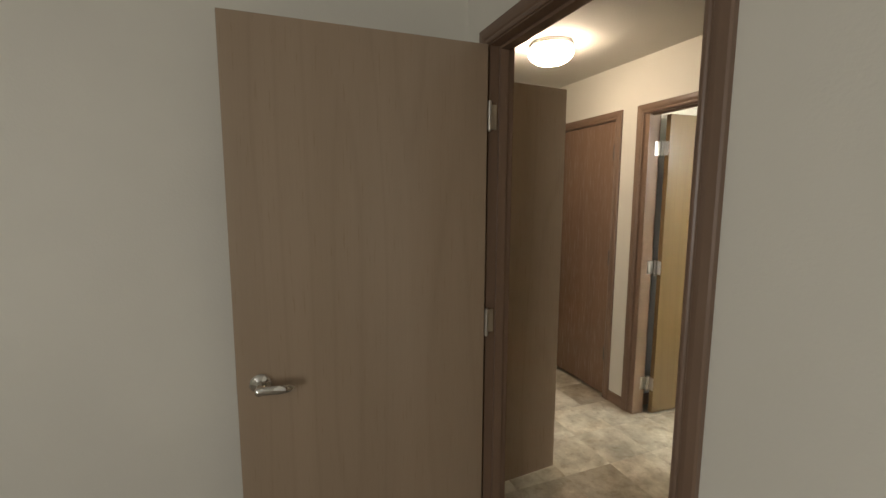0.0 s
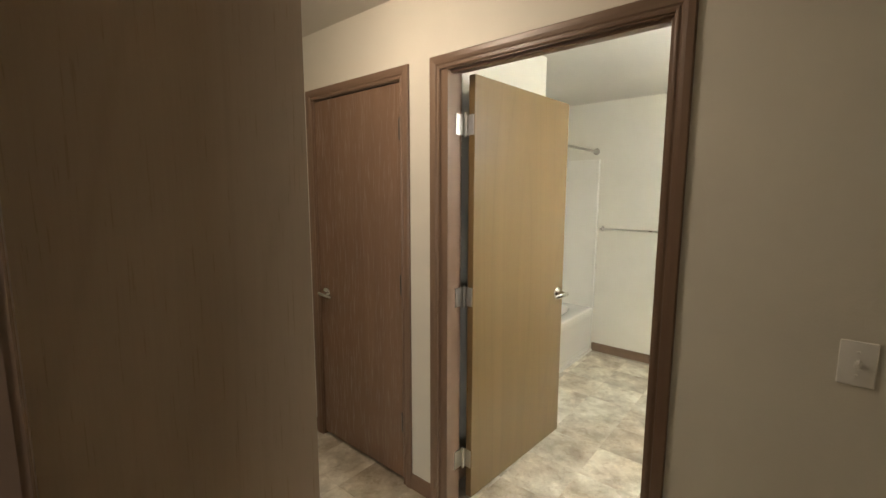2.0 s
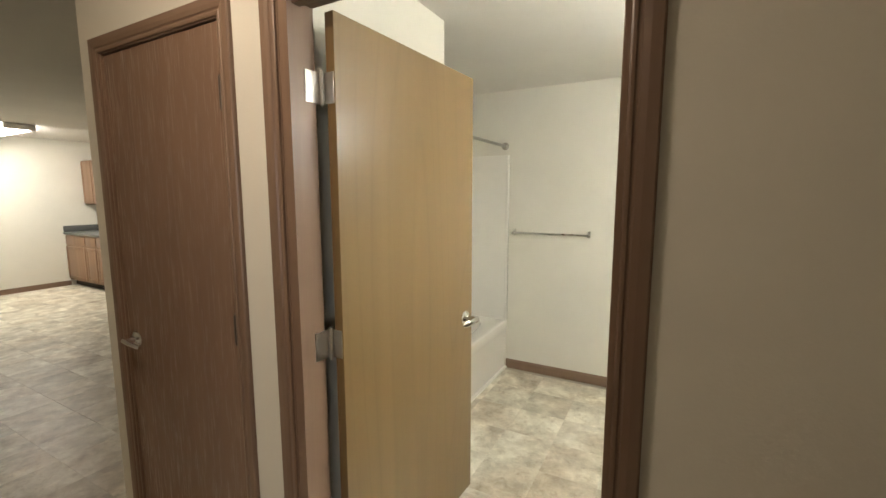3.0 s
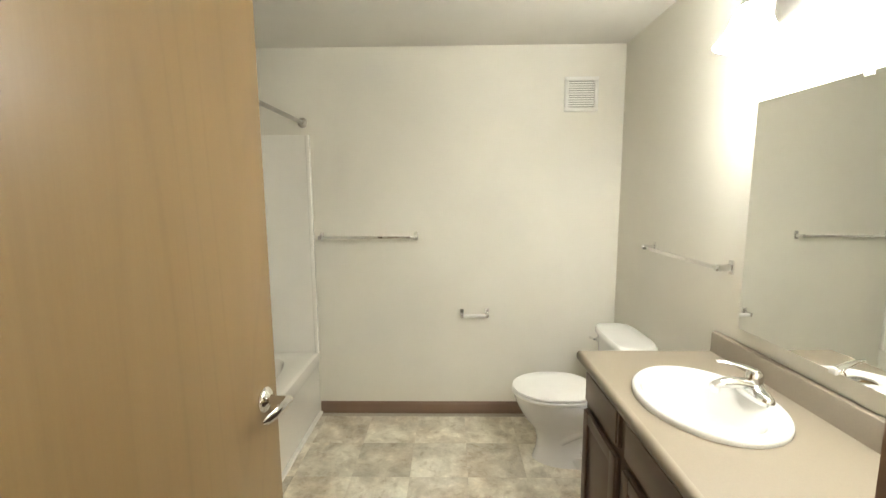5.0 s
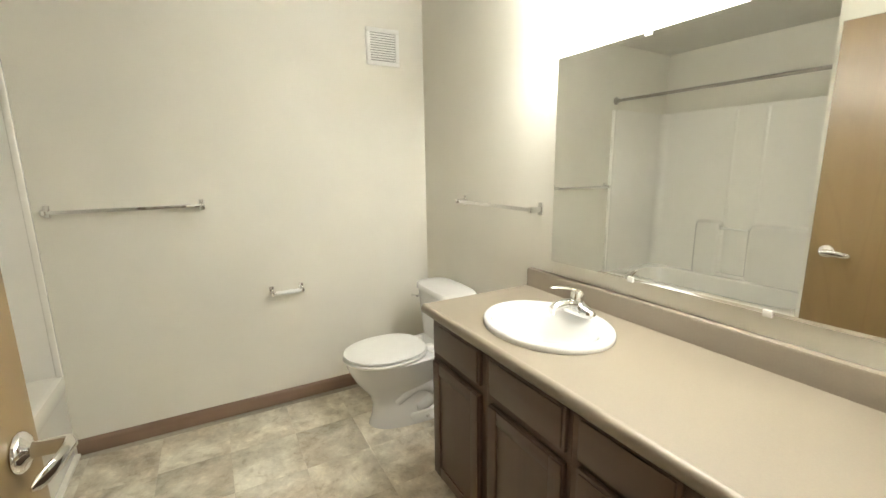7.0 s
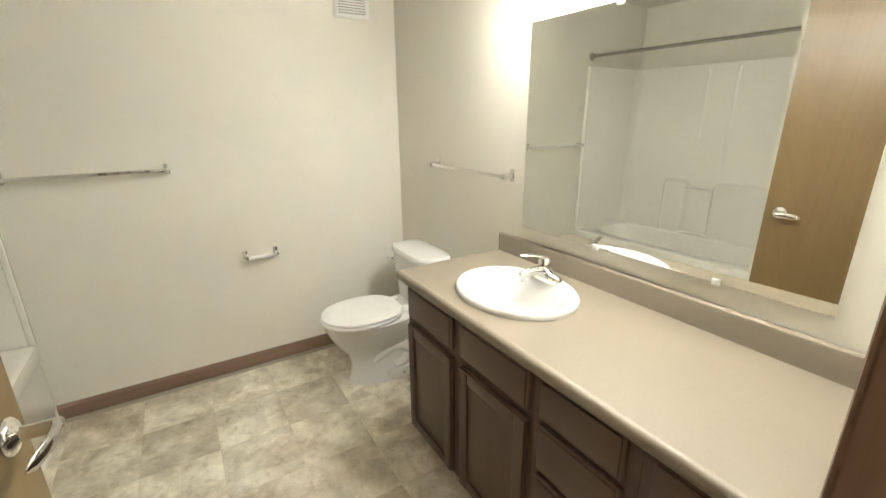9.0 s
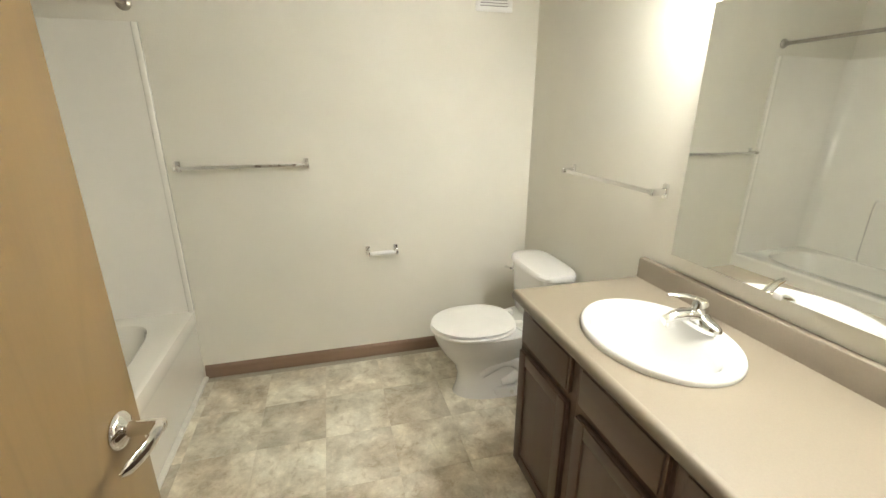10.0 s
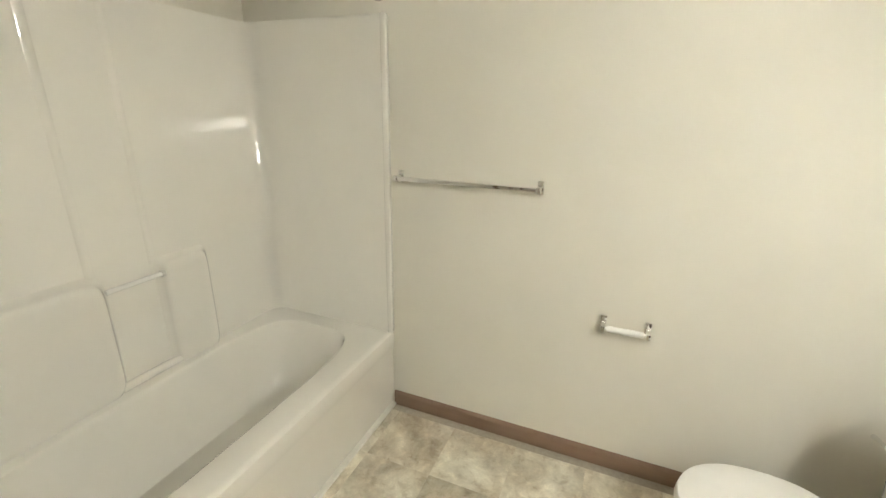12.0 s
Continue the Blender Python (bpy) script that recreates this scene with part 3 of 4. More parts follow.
def countertop():
    root = thing("countertop", "taupe laminate vanity countertop with rounded front and backsplash", "countertop")
    bm = bmesh.new()
    x0, x1, y0, y1 = 2.729, 4.128, 0.802, 1.335
    n = 48
    inner = oval(SX, SY, TOP, 0.215, 0.172, n)
    outer = []
    for p in inner:
        d = Vector((p.x - SX, p.y - SY))
        k = min(((x1 if d.x > 0 else x0) - SX) / d.x if abs(d.x) > 1e-6 else 1e9, ((y1 if d.y > 0 else y0) - SY) / d.y if abs(d.y) > 1e-6 else 1e9)
        outer.append(Vector((SX + d.x * k, SY + d.y * k, TOP)))
    for cx, cy in ((x0, y0), (x0, y1), (x1, y0), (x1, y1)):
        i = min(range(n), key=lambda q: (outer[q].x - cx) ** 2 + (outer[q].y - cy) ** 2)
        outer[i] = Vector((cx, cy, TOP))
    low = Vector((0, 0, -0.038))
    add_loft(bm, [inner, outer, [p + low for p in outer], [p + low for p in inner], inner], False)
    bmesh.ops.remove_doubles(bm, verts=bm.verts, dist=1e-5)
    part("slab", bm, LAMINATE, root)
    # rolled front edge
    prof = [(1.3345, TOP - 0.0375), (1.3345, TOP), (1.342, TOP + 0.0015), (1.350, TOP - 0.001), (1.356, TOP - 0.008), (1.358, TOP - 0.018), (1.356, TOP - 0.030), (1.349, TOP - 0.0375)]
    part("front_edge", add_loft(bmesh.new(), [[Vector((x, y, z)) for y, z in prof] for x in (x0, x1)]), LAMINATE, root)
    prof = [(0.802, TOP + 0.0005), (0.828, TOP + 0.0005), (0.826, TOP + 0.01), (0.826, TOP + 0.070), (0.823, TOP + 0.078), (0.816, TOP + 0.081), (0.802, TOP + 0.081)]
    part("backsplash", add_loft(bmesh.new(), [[Vector((x, y, z)) for y, z in prof] for x in (x0, x1)]), LAMINATE, root)


countertop()


def basin():
    root = thing("sink", "white oval drop-in china sink set in countertop", "sink", (SX, SY, TOP))
    rings = []
    for ax, ay, z, dy in ((0.238, 0.197, 0.0005, 0), (0.239, 0.197, 0.006, 0), (0.239, 0.197, 0.012, 0), (0.235, 0.194, 0.018, 0), (0.229, 0.188, 0.0215, 0), (0.219, 0.177, 0.022, 0.001), (0.208, 0.163, 0.019, 0.010), (0.199, 0.150, 0.008, 0.017), (0.190, 0.140, -0.02, 0.02),
                          (0.167, 0.119, -0.075, 0.02), (0.12, 0.085, -0.115, 0.015), (0.06, 0.045, -0.132, 0.008), (0.022, 0.022, -0.136, 0.005), (0.021, 0.021, -0.142, 0.005)):
        rings.append(oval(0, dy, z, ax, ay * 0.99, 48))
    bm = add_loft(bmesh.new(), rings, False)
    bm.faces.new([v for v in bm.verts][-48:])
    part("bowl", bm, CHINA, root)
    part("drain", lathe([(0.0, -0.134), (0.012, -0.134), (0.016, -0.133), (0.020, -0.1335), (0.021, -0.137)], Matrix.Translation((0, 0.005, 0)), 20), CHROME, root, "chrome pop-up drain")
    # no opening is cut: a dark disc paints the hole's shade
    part("overflow", lathe([(0, 0.002), (0.006, 0.002), (0.008, 0)], pose(0, 0.152, -0.045, 70, 0, 0), 14), DARK, root, "dark disc painted as the shade inside an overflow hole")


basin()


def faucet():
    root = thing("faucet", "polished chrome single-lever bathroom faucet on sink rim", "faucet", (SX + 0.005, 0.953, TOP + 0.0205))
    part("base", add_loft(bmesh.new(), [oval(0, 0, z, a, b, 32, 2.4) for z, a, b in ((0, 0.080, 0.028), (0.012, 0.081, 0.028), (0.021, 0.076, 0.025), (0.027, 0.064, 0.021), (0.032, 0.040, 0.022), (0.038, 0.028, 0.024), (0.044, 0.024, 0.021))]), CHROME, root)
    rings = []
    for t, z, w, h in ((0.0, 0.030, 0.026, 0.020), (0.03, 0.038, 0.023, 0.018), (0.06, 0.042, 0.020, 0.016), (0.09, 0.040, 0.018, 0.015), (0.115, 0.034, 0.015, 0.012), (0.124, 0.030, 0.011, 0.009)):
        rings.append([Vector((w * math.cos(a), t, z + h * math.sin(a))) for a in [2 * math.pi * i / 18 for i in range(18)]])
    sp = part("spout", add_loft(bmesh.new(), rings), CHROME, root)
    part("aerator", lathe([(0, 0.0), (0.0105, 0), (0.0105, 0.016), (0, 0.016)], Matrix.Translation((0, 0.109, 0.013)), 18), CHROME, sp)
    part("body", lathe([(0.0, 0.04), (0.024, 0.04), (0.0235, 0.058), (0.021, 0.072), (0.012, 0.082), (0, 0.084)], None, 24), CHROME, root)
    rings = []
    for t, z, w, h in ((-0.012, 0.072, 0.014, 0.008), (0.015, 0.085, 0.015, 0.008), (0.045, 0.094, 0.013, 0.006), (0.075, 0.099, 0.011, 0.005), (0.098, 0.100, 0.009, 0.004), (0.104, 0.099, 0.005, 0.003)):
        rings.append([Vector((w * math.cos(a) + t * 0.2, t, z + h * math.sin(a))) for a in [2 * math.pi * i / 16 for i in range(16)]])
    part("lever", add_loft(bmesh.new(), rings), CHROME, root)


faucet()


def toilet():
    root = thing("toilet", "white two-piece china toilet with closed lid", "toilet", (4.712, 0.806, 0))

    def egg(y0, y1, w, z, n=40):
        """Rounder at the front (high y), squarer behind."""
        cy, ay = (y0 + y1) / 2, (y1 - y0) / 2
        out = []
        for i in range(n):
            a = 2 * math.pi * i / n
            c, s = math.cos(a), math.sin(a)
            q = 2.6 if s < 0 else 2.0
            out.append(Vector((w * math.copysign(abs(c) ** (2 / q), c), cy + ay * math.copysign(abs(s) ** (2 / q), s), z)))
        return out
    part("pedestal", add_loft(bmesh.new(), [egg(0.17, 0.605, 0.118, 0.0), egg(0.172, 0.602, 0.116, 0.012), egg(0.19, 0.585, 0.098, 0.06), egg(0.20, 0.58, 0.092, 0.12), egg(0.20, 0.60, 0.098, 0.18), egg(0.19, 0.655, 0.13, 0.245),
                                            egg(0.17, 0.69, 0.163, 0.31), egg(0.15, 0.708, 0.174, 0.355), egg(0.145, 0.71, 0.176, 0.378), egg(0.15, 0.70, 0.168, 0.384)]), CHINA, root)
    for s in (-1, 1):
        part("foot", add_loft(bmesh.new(), [oval(s * 0.072, 0.30, z, a, b, 28, 4) for z, a, b in ((0, 0.052, 0.115), (0.045, 0.05, 0.112), (0.058, 0.042, 0.10))]), CHINA, root)
        part("bolt_cap", lathe([(0, 0.014), (0.008, 0.012), (0.011, 0.006), (0.012, 0)], pose(s * 0.123, 0.31, 0.03, 0, s * 90, 0), 14), NICKEL, root, "grey bolt cap")
        part("trapway", tube([(s * 0.062, 0.47, 0.13), (s * 0.068, 0.42, 0.175), (s * 0.07, 0.36, 0.205), (s * 0.07, 0.30, 0.20), (s * 0.07, 0.25, 0.165), (s * 0.07, 0.25, 0.12), (s * 0.07, 0.30, 0.085), (s * 0.07, 0.36, 0.075)], [0.03, 0.040, 0.043, 0.043, 0.042, 0.041, 0.04, 0.034], 16), CHINA, root)
    part("deck", add_loft(bmesh.new(), [oval(0, 0.15, z, a, b, 36, 4) for z, a, b in ((0.30, 0.10, 0.12), (0.345, 0.13, 0.135), (0.383, 0.155, 0.14), (0.392, 0.15, 0.135))]), CHINA, root)
    part("seat", add_loft(bmesh.new(), [egg(0.282, 0.718, 0.180, 0.3855), egg(0.278, 0.724, 0.184, 0.391), egg(0.278, 0.724, 0.184, 0.398), egg(0.283, 0.717, 0.179, 0.403)]), PLASTIC, root, "white toilet seat ring")
    part("lid", add_loft(bmesh.new(), [egg(0.287, 0.710, 0.174, 0.4075), egg(0.280, 0.720, 0.182, 0.412), egg(0.281, 0.719, 0.181, 0.420), egg(0.292, 0.705, 0.169, 0.426), egg(0.345, 0.64, 0.12, 0.4285)]), PLASTIC, root, "closed white seat lid")
    for s in (-1, 1):
        part("seat_hinge", box(s * 0.07 - 0.018, s * 0.07 + 0.018, 0.245, 0.288, 0.39, 0.418, 0.006), PLASTIC, root)
    part("tank", add_loft(bmesh.new(), [oval(0, 0.118, z, a, b, 44, 5) for z, a, b in ((0.390, 0.165, 0.072), (0.40, 0.18, 0.082), (0.50, 0.193, 0.090), (0.675, 0.208, 0.099))]), CHINA, root)
    part("tank_lid", add_loft(bmesh.new(), [oval(0, 0.122, z, a, b, 44, 3.6) for z, a, b in ((0.675, 0.214, 0.108), (0.68, 0.221, 0.114), (0.697, 0.221, 0.114), (0.708, 0.213, 0.106), (0.713, 0.188, 0.085))]), CHINA, root)
    lv = part("flush_lever", lathe([(0, 0), (0.014, 0), (0.014, 0.006), (0.007, 0.009), (0.007, 0.018), (0, 0.018)], pose(0.150, 0.212, 0.63, -90, 0, 0), 16), CHROME, root, "chrome flush lever")
    part("lever_arm", tube([(0.150, 0.232, 0.63), (0.185, 0.236, 0.627), (0.205, 0.237, 0.622)], [0.006, 0.006, 0.008], 10), CHROME, lv)


toilet()


def bathtub():
    root = thing("bathtub", "white fibreglass bathtub and shower surround in alcove", "bathtub", (3.69, 2.75, 0))
    L, W, H = 1.497, 0.748, 0.432
    # apron with a recessed field and a toe band
    ap = [(0.012, 0.0), (0.012, 0.055), (0.004, 0.065), (0.004, 0.33), (0.0, 0.345), (-0.004, 0.40), (-0.002, H - 0.010), (0.006, H - 0.002), (0.02, H), (0.04, H), (0.04, 0.0)]
    part("apron", add_loft(bmesh.new(), [[Vector((x, y, z)) for y, z in ap] for x in (0.002, L)]), FIBRE, root)
    n = 56
    cx, cy = L / 2, 0.385
    top = oval(cx, cy, H, 0.66, 0.272, n, 5)
    edge = []
    for p in top:
        d = Vector((p.x - cx, p.y - cy))
        k = min(((L if d.x > 0 else 0.002) - cx) / d.x if abs(d.x) > 1e-6 else 1e9, ((W if d.y > 0 else 0.04) - cy) / d.y if abs(d.y) > 1e-6 else 1e9)
        edge.append(Vector((cx + d.x * k, cy + d.y * k, H)))
    for ex, ey in ((0.002, 0.04), (0.002, W), (L, 0.04), (L, W)):
        i = min(range(n), key=lambda q: (edge[q].x - ex) ** 2 + (edge[q].y - ey) ** 2)
        edge[i] = Vector((ex, ey, H))
    rings = [edge, top]
    for z, ax, ay, dx in ((H - 0.004, 0.643, 0.264, 0), (H - 0.018, 0.635, 0.257, 0), (0.30, 0.61, 0.243, -0.01), (0.18, 0.575, 0.225, -0.025), (0.115, 0.54, 0.205, -0.035), (0.085, 0.49, 0.175, -0.04), (0.078, 0.30, 0.10, -0.04)):
        rings.append(oval(cx + dx, cy, z, ax, ay, n, 4.6))
    bm = add_loft(bmesh.new(), rings, False)
    bm.verts.ensure_lookup_table()
    bm.faces.new(bm.verts[-n:])
    part("basin", bm, FIBRE, root)
    part("drain", lathe([(0, 0.003), (0.025, 0.003), (0.03, 0)], Matrix.Translation((0.22, cy, 0.082)), 20), CHROME, root, "chrome tub drain")
    # surround: two ends and the back, with rounded inner corners, in one shell
    S, t = 1.84, 0.022
    r = 0.07
    inner = [Vector((t, 0.006, 0))]
    for k in range(7):
        a = math.pi - (math.pi / 2) * k / 6
        inner.append(Vector((t + r + r * math.cos(a), W - 0.03 - r + r * math.sin(a), 0)))
    for k in range(7):
        a = math.pi / 2 - (math.pi / 2) * k / 6
        inner.append(Vector((L - t - r + r * math.cos(a), W - 0.03 - r + r * math.sin(a), 0)))
    inner.append(Vector((L - t, 0.006, 0)))
    outer = [Vector((0.001, 0.006, 0))] + [Vector((0.001, W, 0))] * 7 + [Vector((L, W, 0))] * 7 + [Vector((L, 0.006, 0))]
    bm = bmesh.new()
    rows = []
    for z, back in ((H + 0.0005, 0), (H + 0.02, 0.001), (S - 0.012, 0.001), (S, 0.008)):
        ring = []
        for p, o in zip(inner, outer):
            d = (o - p)
            ring.append(bm.verts.new(p + (d.normalized() * back if d.length > 1e-6 else d) + Vector((0, 0, z))))
        rows.append(ring)
    rows.append([bm.verts.new(o + Vector((0, 0, S))) for o in outer])
    for a, b in zip(rows, rows[1:]):
        for i in range(len(a) - 1):
            bm.faces.new([a[i], a[i + 1], b[i + 1], b[i]])
    bmesh.ops.remove_doubles(bm, verts=bm.verts, dist=1e-5)
    bmesh.ops.recalc_face_normals(bm, faces=bm.faces)
    part("surround", bm, FIBRE, root, "glossy white surround panels")
    for x0, x1 in ((0.001, t + 0.004), (L - t - 0.004, L)):
        part("flange", box(x0, x1, -0.008, 0.018, H - 0.002, S, 0.006, 3), FIBRE, root)
    # moulded shelves low on the back wall with the grab bar between them
    yb = W - 0.03
    for x0, x1, z1 in ((0.10, 0.665, 0.90), (0.875, 1.085, 0.892)):
        z0 = H - 0.02
        rings = []
        for grow, y in ((0.030, 0.006), (0.020, -0.002), (0.010, -0.010), (0.004, -0.022), (0.0, -0.028), (-0.006, -0.033), (-0.016, -0.036), (-0.03, -0.037)):
            ring = oval((x0 + x1) / 2, (z0 + z1) / 2, 0, (x1 - x0) / 2 + grow - 0.008, (z1 - z0) / 2 + grow - 0.008, 64, 9)
            rings.append([Vector((p.x, yb + y, p.y)) for p in ring])
        part("moulded_shelf", add_loft(bmesh.new(), rings), FIBRE, root)
    part("moulded_ledge", box(0.64, 0.90, yb - 0.028, yb + 0.004, H + 0.001, H + 0.03, 0.01, 3), FIBRE, root)
    g = part("grab_bar", tube([(0.66, yb - 0.035, 0.848), (0.88, yb - 0.035, 0.848)], 0.0095, 14), ACRYLIC, root, "short white grab bar")
    part("bar_end", lathe([(0, -0.006), (0.014, -0.006), (0.015, 0), (0.014, 0.006), (0, 0.006)], pose(0.869, yb - 0.035, 0.848, 0, 90, 0), 16), NICKEL, g)
    for x in (0.64, 0.86):
        part("panel_rib", add_loft(bmesh.new(), [[Vector((x + dx, yb + 0.001 - dy, z)) for dx, dy in ((-0.016, 0), (-0.006, 0.004), (0.006, 0.004), (0.016, 0))] for z in (0.89, S - 0.03)]), FIBRE, root)


bathtub()
rod = thing("shower_rod", "straight chrome shower curtain rod, no curtain", "shower rod", (3.69, 2.785, 1.915))
part("rod", tube([(0.004, 0, 0), (1.496, 0, 0)], 0.0125, 18), ROD, rod)
for s, x in ((1, 0.0), (-1, 1.5)):
    part("flange", lathe([(0, 0), (0.031, 0), (0.031, 0.006), (0.024, 0.014), (0.017, 0.017), (0.016, 0.03), (0, 0.03)], pose(x, 0, 0, 0, 90 * s, 0), 24), ROD, rod)
structure("trim_tub_caulk", box(3.635, 5.178, 2.736, 2.7615, 0.0005, 0.016, 0.004), CAULK, "white trim strip along tub base")

# ---- hall ----
hl = thing("ceiling_light", "glowing white glass bowl flush ceiling light, lit", "ceiling light", (1.92, 2.57, CEIL))
part("pan", lathe([(0, 0), (0.118, 0), (0.122, -0.004), (0.122, -0.012), (0.128, -0.016), (0.128, -0.026), (0.122, -0.030), (0.10, -0.031), (0, -0.031)], None, 40), NICKEL, hl, "brushed metal pan")
part("bowl", lathe([(0.112, -0.031), (0.126, -0.038), (0.133, -0.052), (0.130, -0.070), (0.115, -0.092), (0.085, -0.110), (0.045, -0.120), (0, -0.123)], None, 40), BOWL, hl, "glowing frosted glass bowl")
sw = thing("light_switch", "white toggle light switch plate on hall wall", "light switch", (2.622, 1.12, 1.10))
part("plate", box(-0.006, 0, -0.036, 0.036, -0.058, 0.058, 0.003, 3), PLASTIC, sw)
tg = part("toggle_frame", box(-0.0085, -0.005, -0.006, 0.006, -0.013, 0.013, 0.001), PLASTIC, sw)
part("toggle", box(-0.019, -0.006, -0.004, 0.004, 0.0, 0.010, 0.002), PLASTIC, tg)
for z in (-0.03, 0.03):
    part("screw", lathe([(0, 0.002), (0.003, 0.0015), (0.0035, 0)], pose(-0.006, 0, z, 0, -90, 0), 10), PLASTIC, sw)

# ---- kitchen, seen down the hall ----


def kfront(parent, name, y0, y1, z0, z1, x=KX, raised=True):
    p = part(name, box(x - 0.018, x - 0.001, y0, y1, z0, z1, 0.003), KITCHEN, parent)
    if raised:
        w = 0.05
        for n, b in (("stile", box(x - 0.024, x - 0.016, y0 + 0.002, y0 + w, z0 + 0.002, z1 - 0.002, 0.002)), ("stile", box(x - 0.024, x - 0.016, y1 - w, y1 - 0.002, z0 + 0.002, z1 - 0.002, 0.002)),
                     ("rail", box(x - 0.024, x - 0.016, y0 + w, y1 - w, z0 + 0.002, z0 + w, 0.002)), ("rail", box(x - 0.024, x - 0.016, y0 + w, y1 - w, z1 - w, z1 - 0.002, 0.002))):
            part(n, b, KITCHEN, p)


def base_unit(y0, y1, doors):
    root = thing("base_cabinet", "brown oak kitchen base cabinet with drawer over door", "cabinet", group="kitchen base cabinets")
    part("body", box(KX, KB - 0.002, y0 + 0.0005, y1 - 0.0005, 0.10, 0.868), KITCHEN, root, "", False)
    part("toe_kick", box(KX + 0.07, KB - 0.002, y0 + 0.0005, y1 - 0.0005, 0, 0.10), DARK, root, "", False)
    w = (y1 - y0) / doors
    for i in range(doors):
        a, b = y0 + i * w + 0.015, y0 + (i + 1) * w - 0.015
        kfront(root, "drawer", a, b, 0.70, 0.845, KX, False)
        kfront(root, "door", a, b, 0.125, 0.675)


base_unit(8.56, 9.10, 1)
base_unit(9.10, 9.82, 2)
base_unit(9.82, KE - 0.002, 1)
ep = thing("cabinet_end_panel", "brown oak end panel beside dishwasher", "cabinet panel")
part("panel", box(KX - 0.02, KB - 0.002, 7.84, 7.94, 0, 0.868, 0.002), KITCHEN, ep, "", False)
kc = thing("kitchen_countertop", "dark grey laminate kitchen countertop with low backsplash", "countertop")
part("slab", box(KX - 0.04, KB - 0.002, 7.82, KE - 0.002, 0.87, 0.908, 0.008, 3), KLAM, kc)
part("backsplash", box(KB - 0.022, KB - 0.002, 7.82, KE - 0.022, 0.909, 1.01, 0.004), KLAM, kc)
part("backsplash", box(KX - 0.03, KB - 0.002, KE - 0.021, KE - 0.002, 0.909, 1.01, 0.004), KLAM, kc)
dw = thing("dishwasher", "white dishwasher with control strip under countertop", "dishwasher")
part("body", box(KX + 0.02, KB - 0.01, 7.95, 8.55, 0.02, 0.862), APPLIANCE, dw, "", False)
part("door", box(KX - 0.03, KX + 0.018, 7.953, 8.547, 0.24, 0.71, 0.006), APPLIANCE, dw)
cp = part("control_panel", box(KX - 0.038, KX + 0.018, 7.953, 8.547, 0.718, 0.862, 0.008), APPLIANCE, dw)
# solid dark block whose colour paints the shade of a recess
part("slot_shade", box(KX - 0.041, KX - 0.036, 8.09, 8.41, 0.80, 0.822), DARK, cp, "dark block painted as the shade inside a handle slot", False)
part("kick_panel", box(KX - 0.026, KX + 0.018, 7.953, 8.547, 0.085, 0.232, 0.004), APPLIANCE, dw)
ks = thing("kitchen_sink", "stainless steel kitchen sink with faucet in dark counter", "sink", (5.29, 8.85, 0.908))
rim = bmesh.new()
for a in ((-0.2, 0.2, -0.36, -0.33), (-0.2, 0.2, 0.33, 0.36), (-0.2, -0.17, -0.33, 0.33), (0.13, 0.2, -0.33, 0.33), (-0.17, 0.13, -0.015, 0.015)):
    add_box(rim, *a, 0, 0.006, 0.002, 1)
part("rim", rim, NICKEL, ks)
part("bowl", box(-0.17, 0.13, -0.33, 0.33, 0.0005, 0.002), NICKEL, ks, "", False)
part("spout", tube([(0.16, 0, 0.005), (0.16, 0, 0.10), (0.13, 0, 0.14), (0.05, 0, 0.14), (0.0, 0, 0.12)], 0.011), CHROME, ks)
UX = 5.30


def wall_unit(y0, y1, z0, z1, doors, label):
    root = thing("wall_cabinet", label, "cabinet", group="kitchen wall cabinets")
    part("body", box(UX, KB - 0.002, y0 + 0.0005, y1 - 0.0005, z0, z1), KITCHEN, root, "", False)
    w = (y1 - y0) / doors
    for i in range(doors):
        kfront(root, "door", y0 + i * w + 0.012, y0 + (i + 1) * w - 0.012, z0 + 0.012, z1 - 0.012, UX)


wall_unit(9.80, KE - 0.002, 1.37, 2.10, 2, "tall brown oak kitchen wall cabinet in corner")
wall_unit(8.90, 9.80, 1.74, 2.10, 2, "short brown oak kitchen wall cabinet over sink")
wall_unit(8.12, 8.90, 1.37, 2.10, 2, "tall brown oak kitchen wall cabinet")
kl = thing("ceiling_light", "lit rectangular fluorescent kitchen ceiling light with white lens", "ceiling light", (4.05, 9.45, CEIL))
part("lens", add_loft(bmesh.new(), [[Vector((x * sx, y * sy, z)) for x, y in ((-1, -1), (1, -1), (1, 1), (-1, 1))] for sx, sy, z in ((0.15, 0.55, -0.005), (0.15, 0.55, -0.035), (0.12, 0.54, -0.075))]), TUBE, kl, "glowing white lens", False)
for s in (-1, 1):
    part("end_cap", box(-0.155, 0.155, s * 0.575 - 0.024, s * 0.575 + 0.024, -0.075, 0, 0.006), PLASTIC, kl)


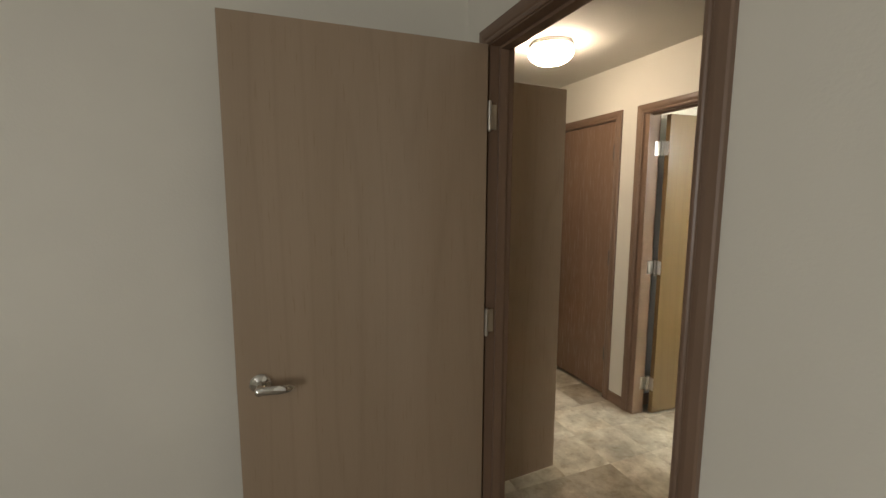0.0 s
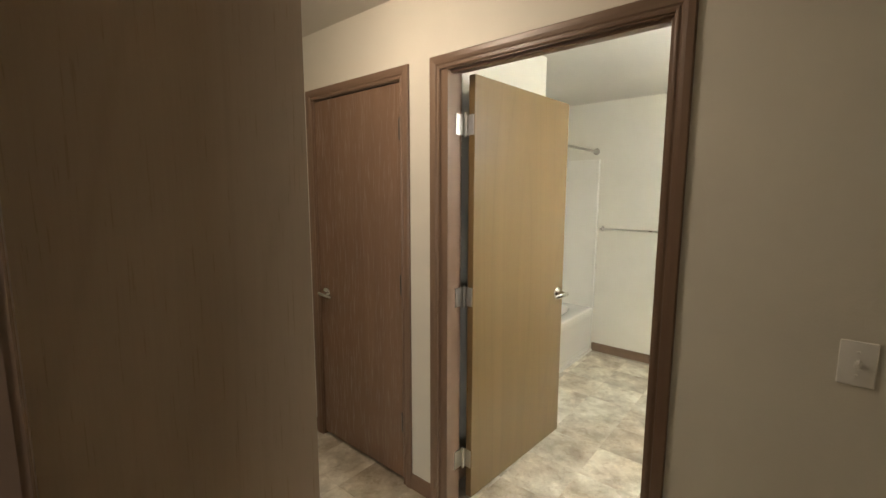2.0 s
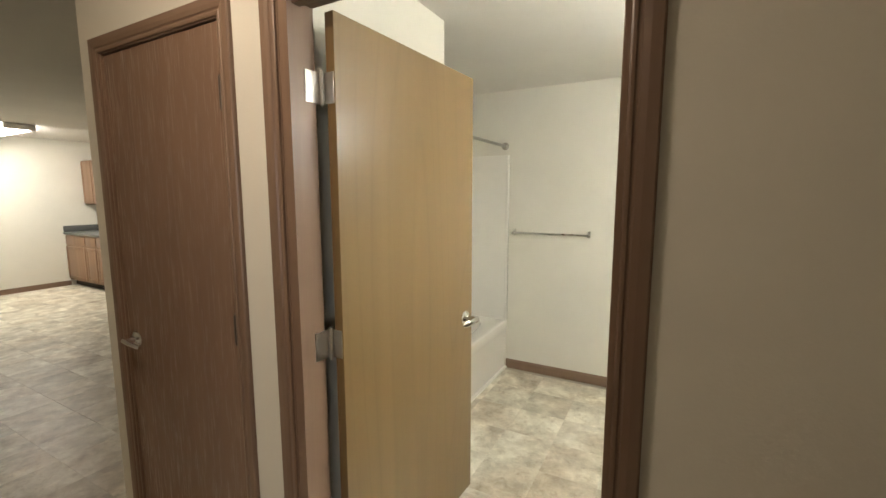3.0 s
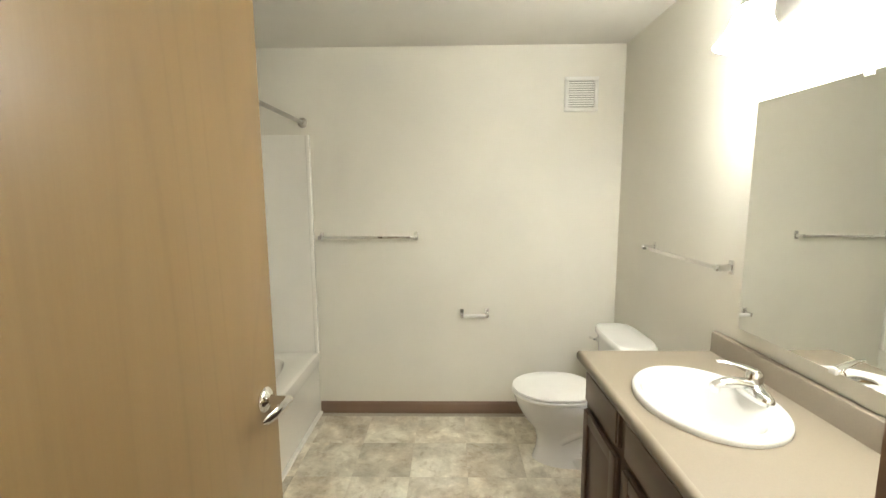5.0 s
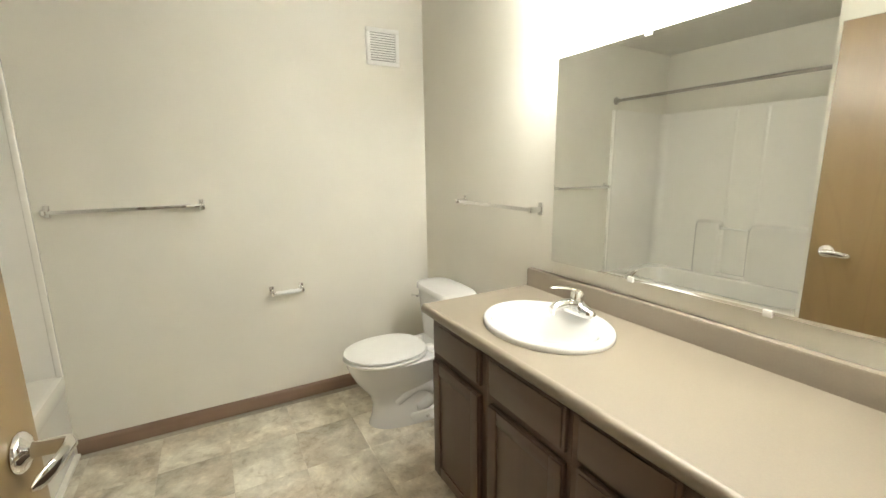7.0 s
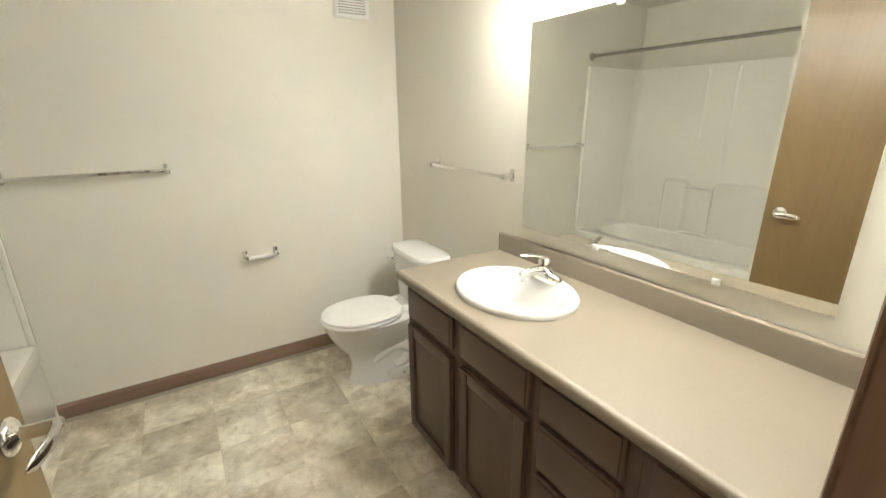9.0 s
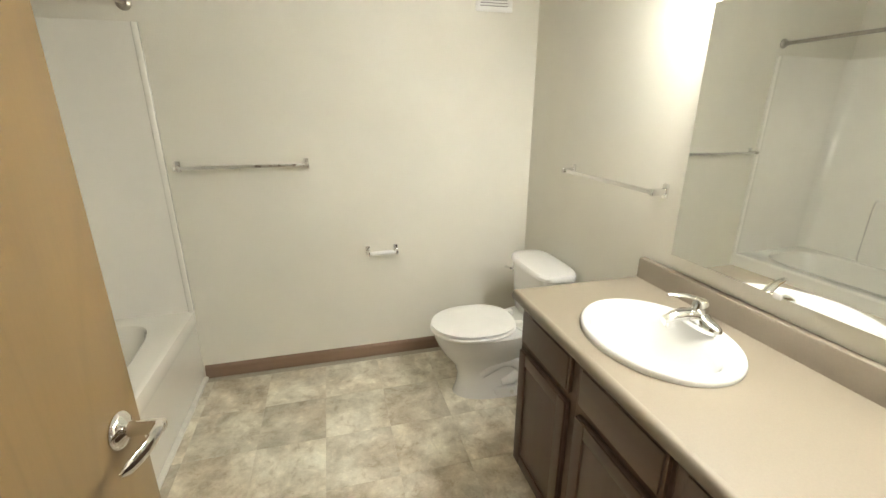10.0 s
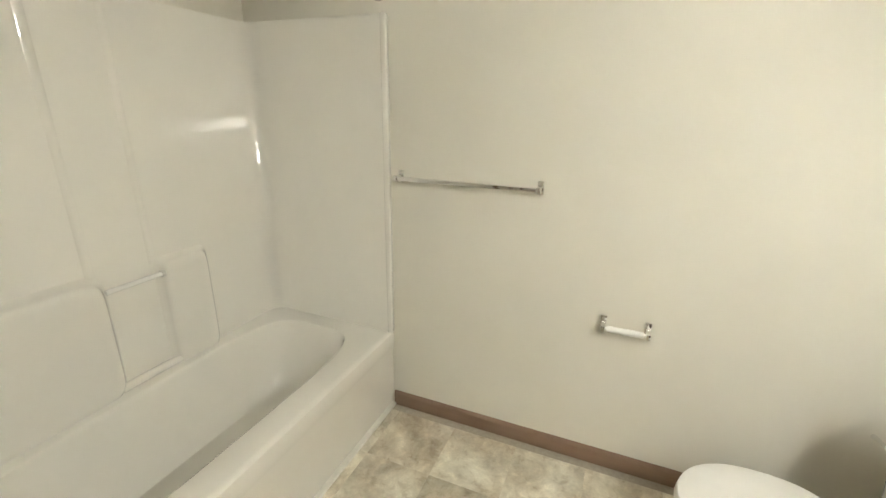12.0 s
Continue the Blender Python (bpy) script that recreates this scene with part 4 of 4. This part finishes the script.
def fridge():
    root = thing("refrigerator", "white top-freezer refrigerator standing against wall", "refrigerator", (2.15, 7.07, 0))
    part("body", box(0, 0.70, 0, 0.74, 0.03, 1.66, 0.008), APPLIANCE, root)
    part("grille", box(0.64, 0.72, 0.01, 0.73, 0.02, 0.10), DARK, root, "dark toe grille", False)
    for n, z0, z1, hz in (("fridge_door", 0.11, 1.165, 0.85), ("freezer_door", 1.18, 1.655, 1.20)):
        d = part(n, box(0.712, 0.785, 0.0, 0.74, z0, z1, 0.014, 3), APPLIANCE, root)
        part("handle", box(0.785, 0.82, 0.66, 0.69, hz, hz + 0.28, 0.008), APPLIANCE, d)
    for x in (0.08, 0.60):
        part("foot", lathe([(0, 0), (0.02, 0), (0.02, 0.03), (0, 0.03)], Matrix.Translation((x, 0.06, 0)), 12), DARK, root)
        part("foot", lathe([(0, 0), (0.02, 0), (0.02, 0.03), (0, 0.03)], Matrix.Translation((x, 0.68, 0)), 12), DARK, root)


fridge()

# ---- floor tiles, the nearest as pieces and the rest joined ----
T = 0.3065
OX, OY = 4.832, 2.085
floor = bpy.data.objects["floor"]


def tile_mesh():
    bm = bmesh.new()
    g, e = 0.0002, 0.0006
    h = T / 2
    lo = [Vector((sx * (h - g), sy * (h - g), -0.003)) for sx, sy in ((-1, -1), (1, -1), (1, 1), (-1, 1))]
    mid = [v + Vector((0, 0, 0.0024)) for v in lo]
    hi = [Vector((sx * (h - e), sy * (h - e), 0)) for sx, sy in ((-1, -1), (1, -1), (1, 1), (-1, 1))]
    add_loft(bm, [lo, mid, hi])
    me = bpy.data.meshes.new("tile")
    bm.to_mesh(me)
    bm.free()
    me.materials.append(TILE)
    return me


mesh = tile_mesh()
verts, faces = [], []
count = 0
for i in range(-13, 4):
    for j in range(-8, 29):
        cx, cy = OX + (i + 0.5) * T, OY + (j + 0.5) * T
        if cx > KB + 0.1 or cx < 1.03 or cy < 0.2 or cy > KE + 0.1:
            continue
        if cy < 5.3 and not (cx > 2.7 and cy > 3.55):
            if cx > 5.29 or (cx > 2.9 and cy > 2.9) or (cx < 1.1 and cy < 1.9):
                continue
            if cx > 2.7 and cy < 0.8:
                continue
            ob = new("tile", mesh)
            ob.location = (cx, cy, 0)
            ob.rotation_euler = (0, 0, math.pi / 2 * random.randrange(4))
            ob.parent = floor
            count += 1
        elif cy > 3.6:
            b = len(verts)
            g = T / 2 - 0.0008
            verts += [(cx + sx * g, cy + sy * g, z) for z in (-0.003, 0) for sx, sy in ((-1, -1), (1, -1), (1, 1), (-1, 1))]
            faces += [(b + 4, b + 5, b + 6, b + 7)] + [(b + k, b + (k + 1) % 4, b + 4 + (k + 1) % 4, b + 4 + k) for k in range(4)]
far = bpy.data.meshes.new("tiles_far")
far.from_pydata(verts, [], faces)
far.materials.append(TILE_FAR)
ft = new("tiles_far", far)
ft.parent = floor
tagged(ft, "slate-look vinyl tiles of kitchen floor", "", "", "stuff")
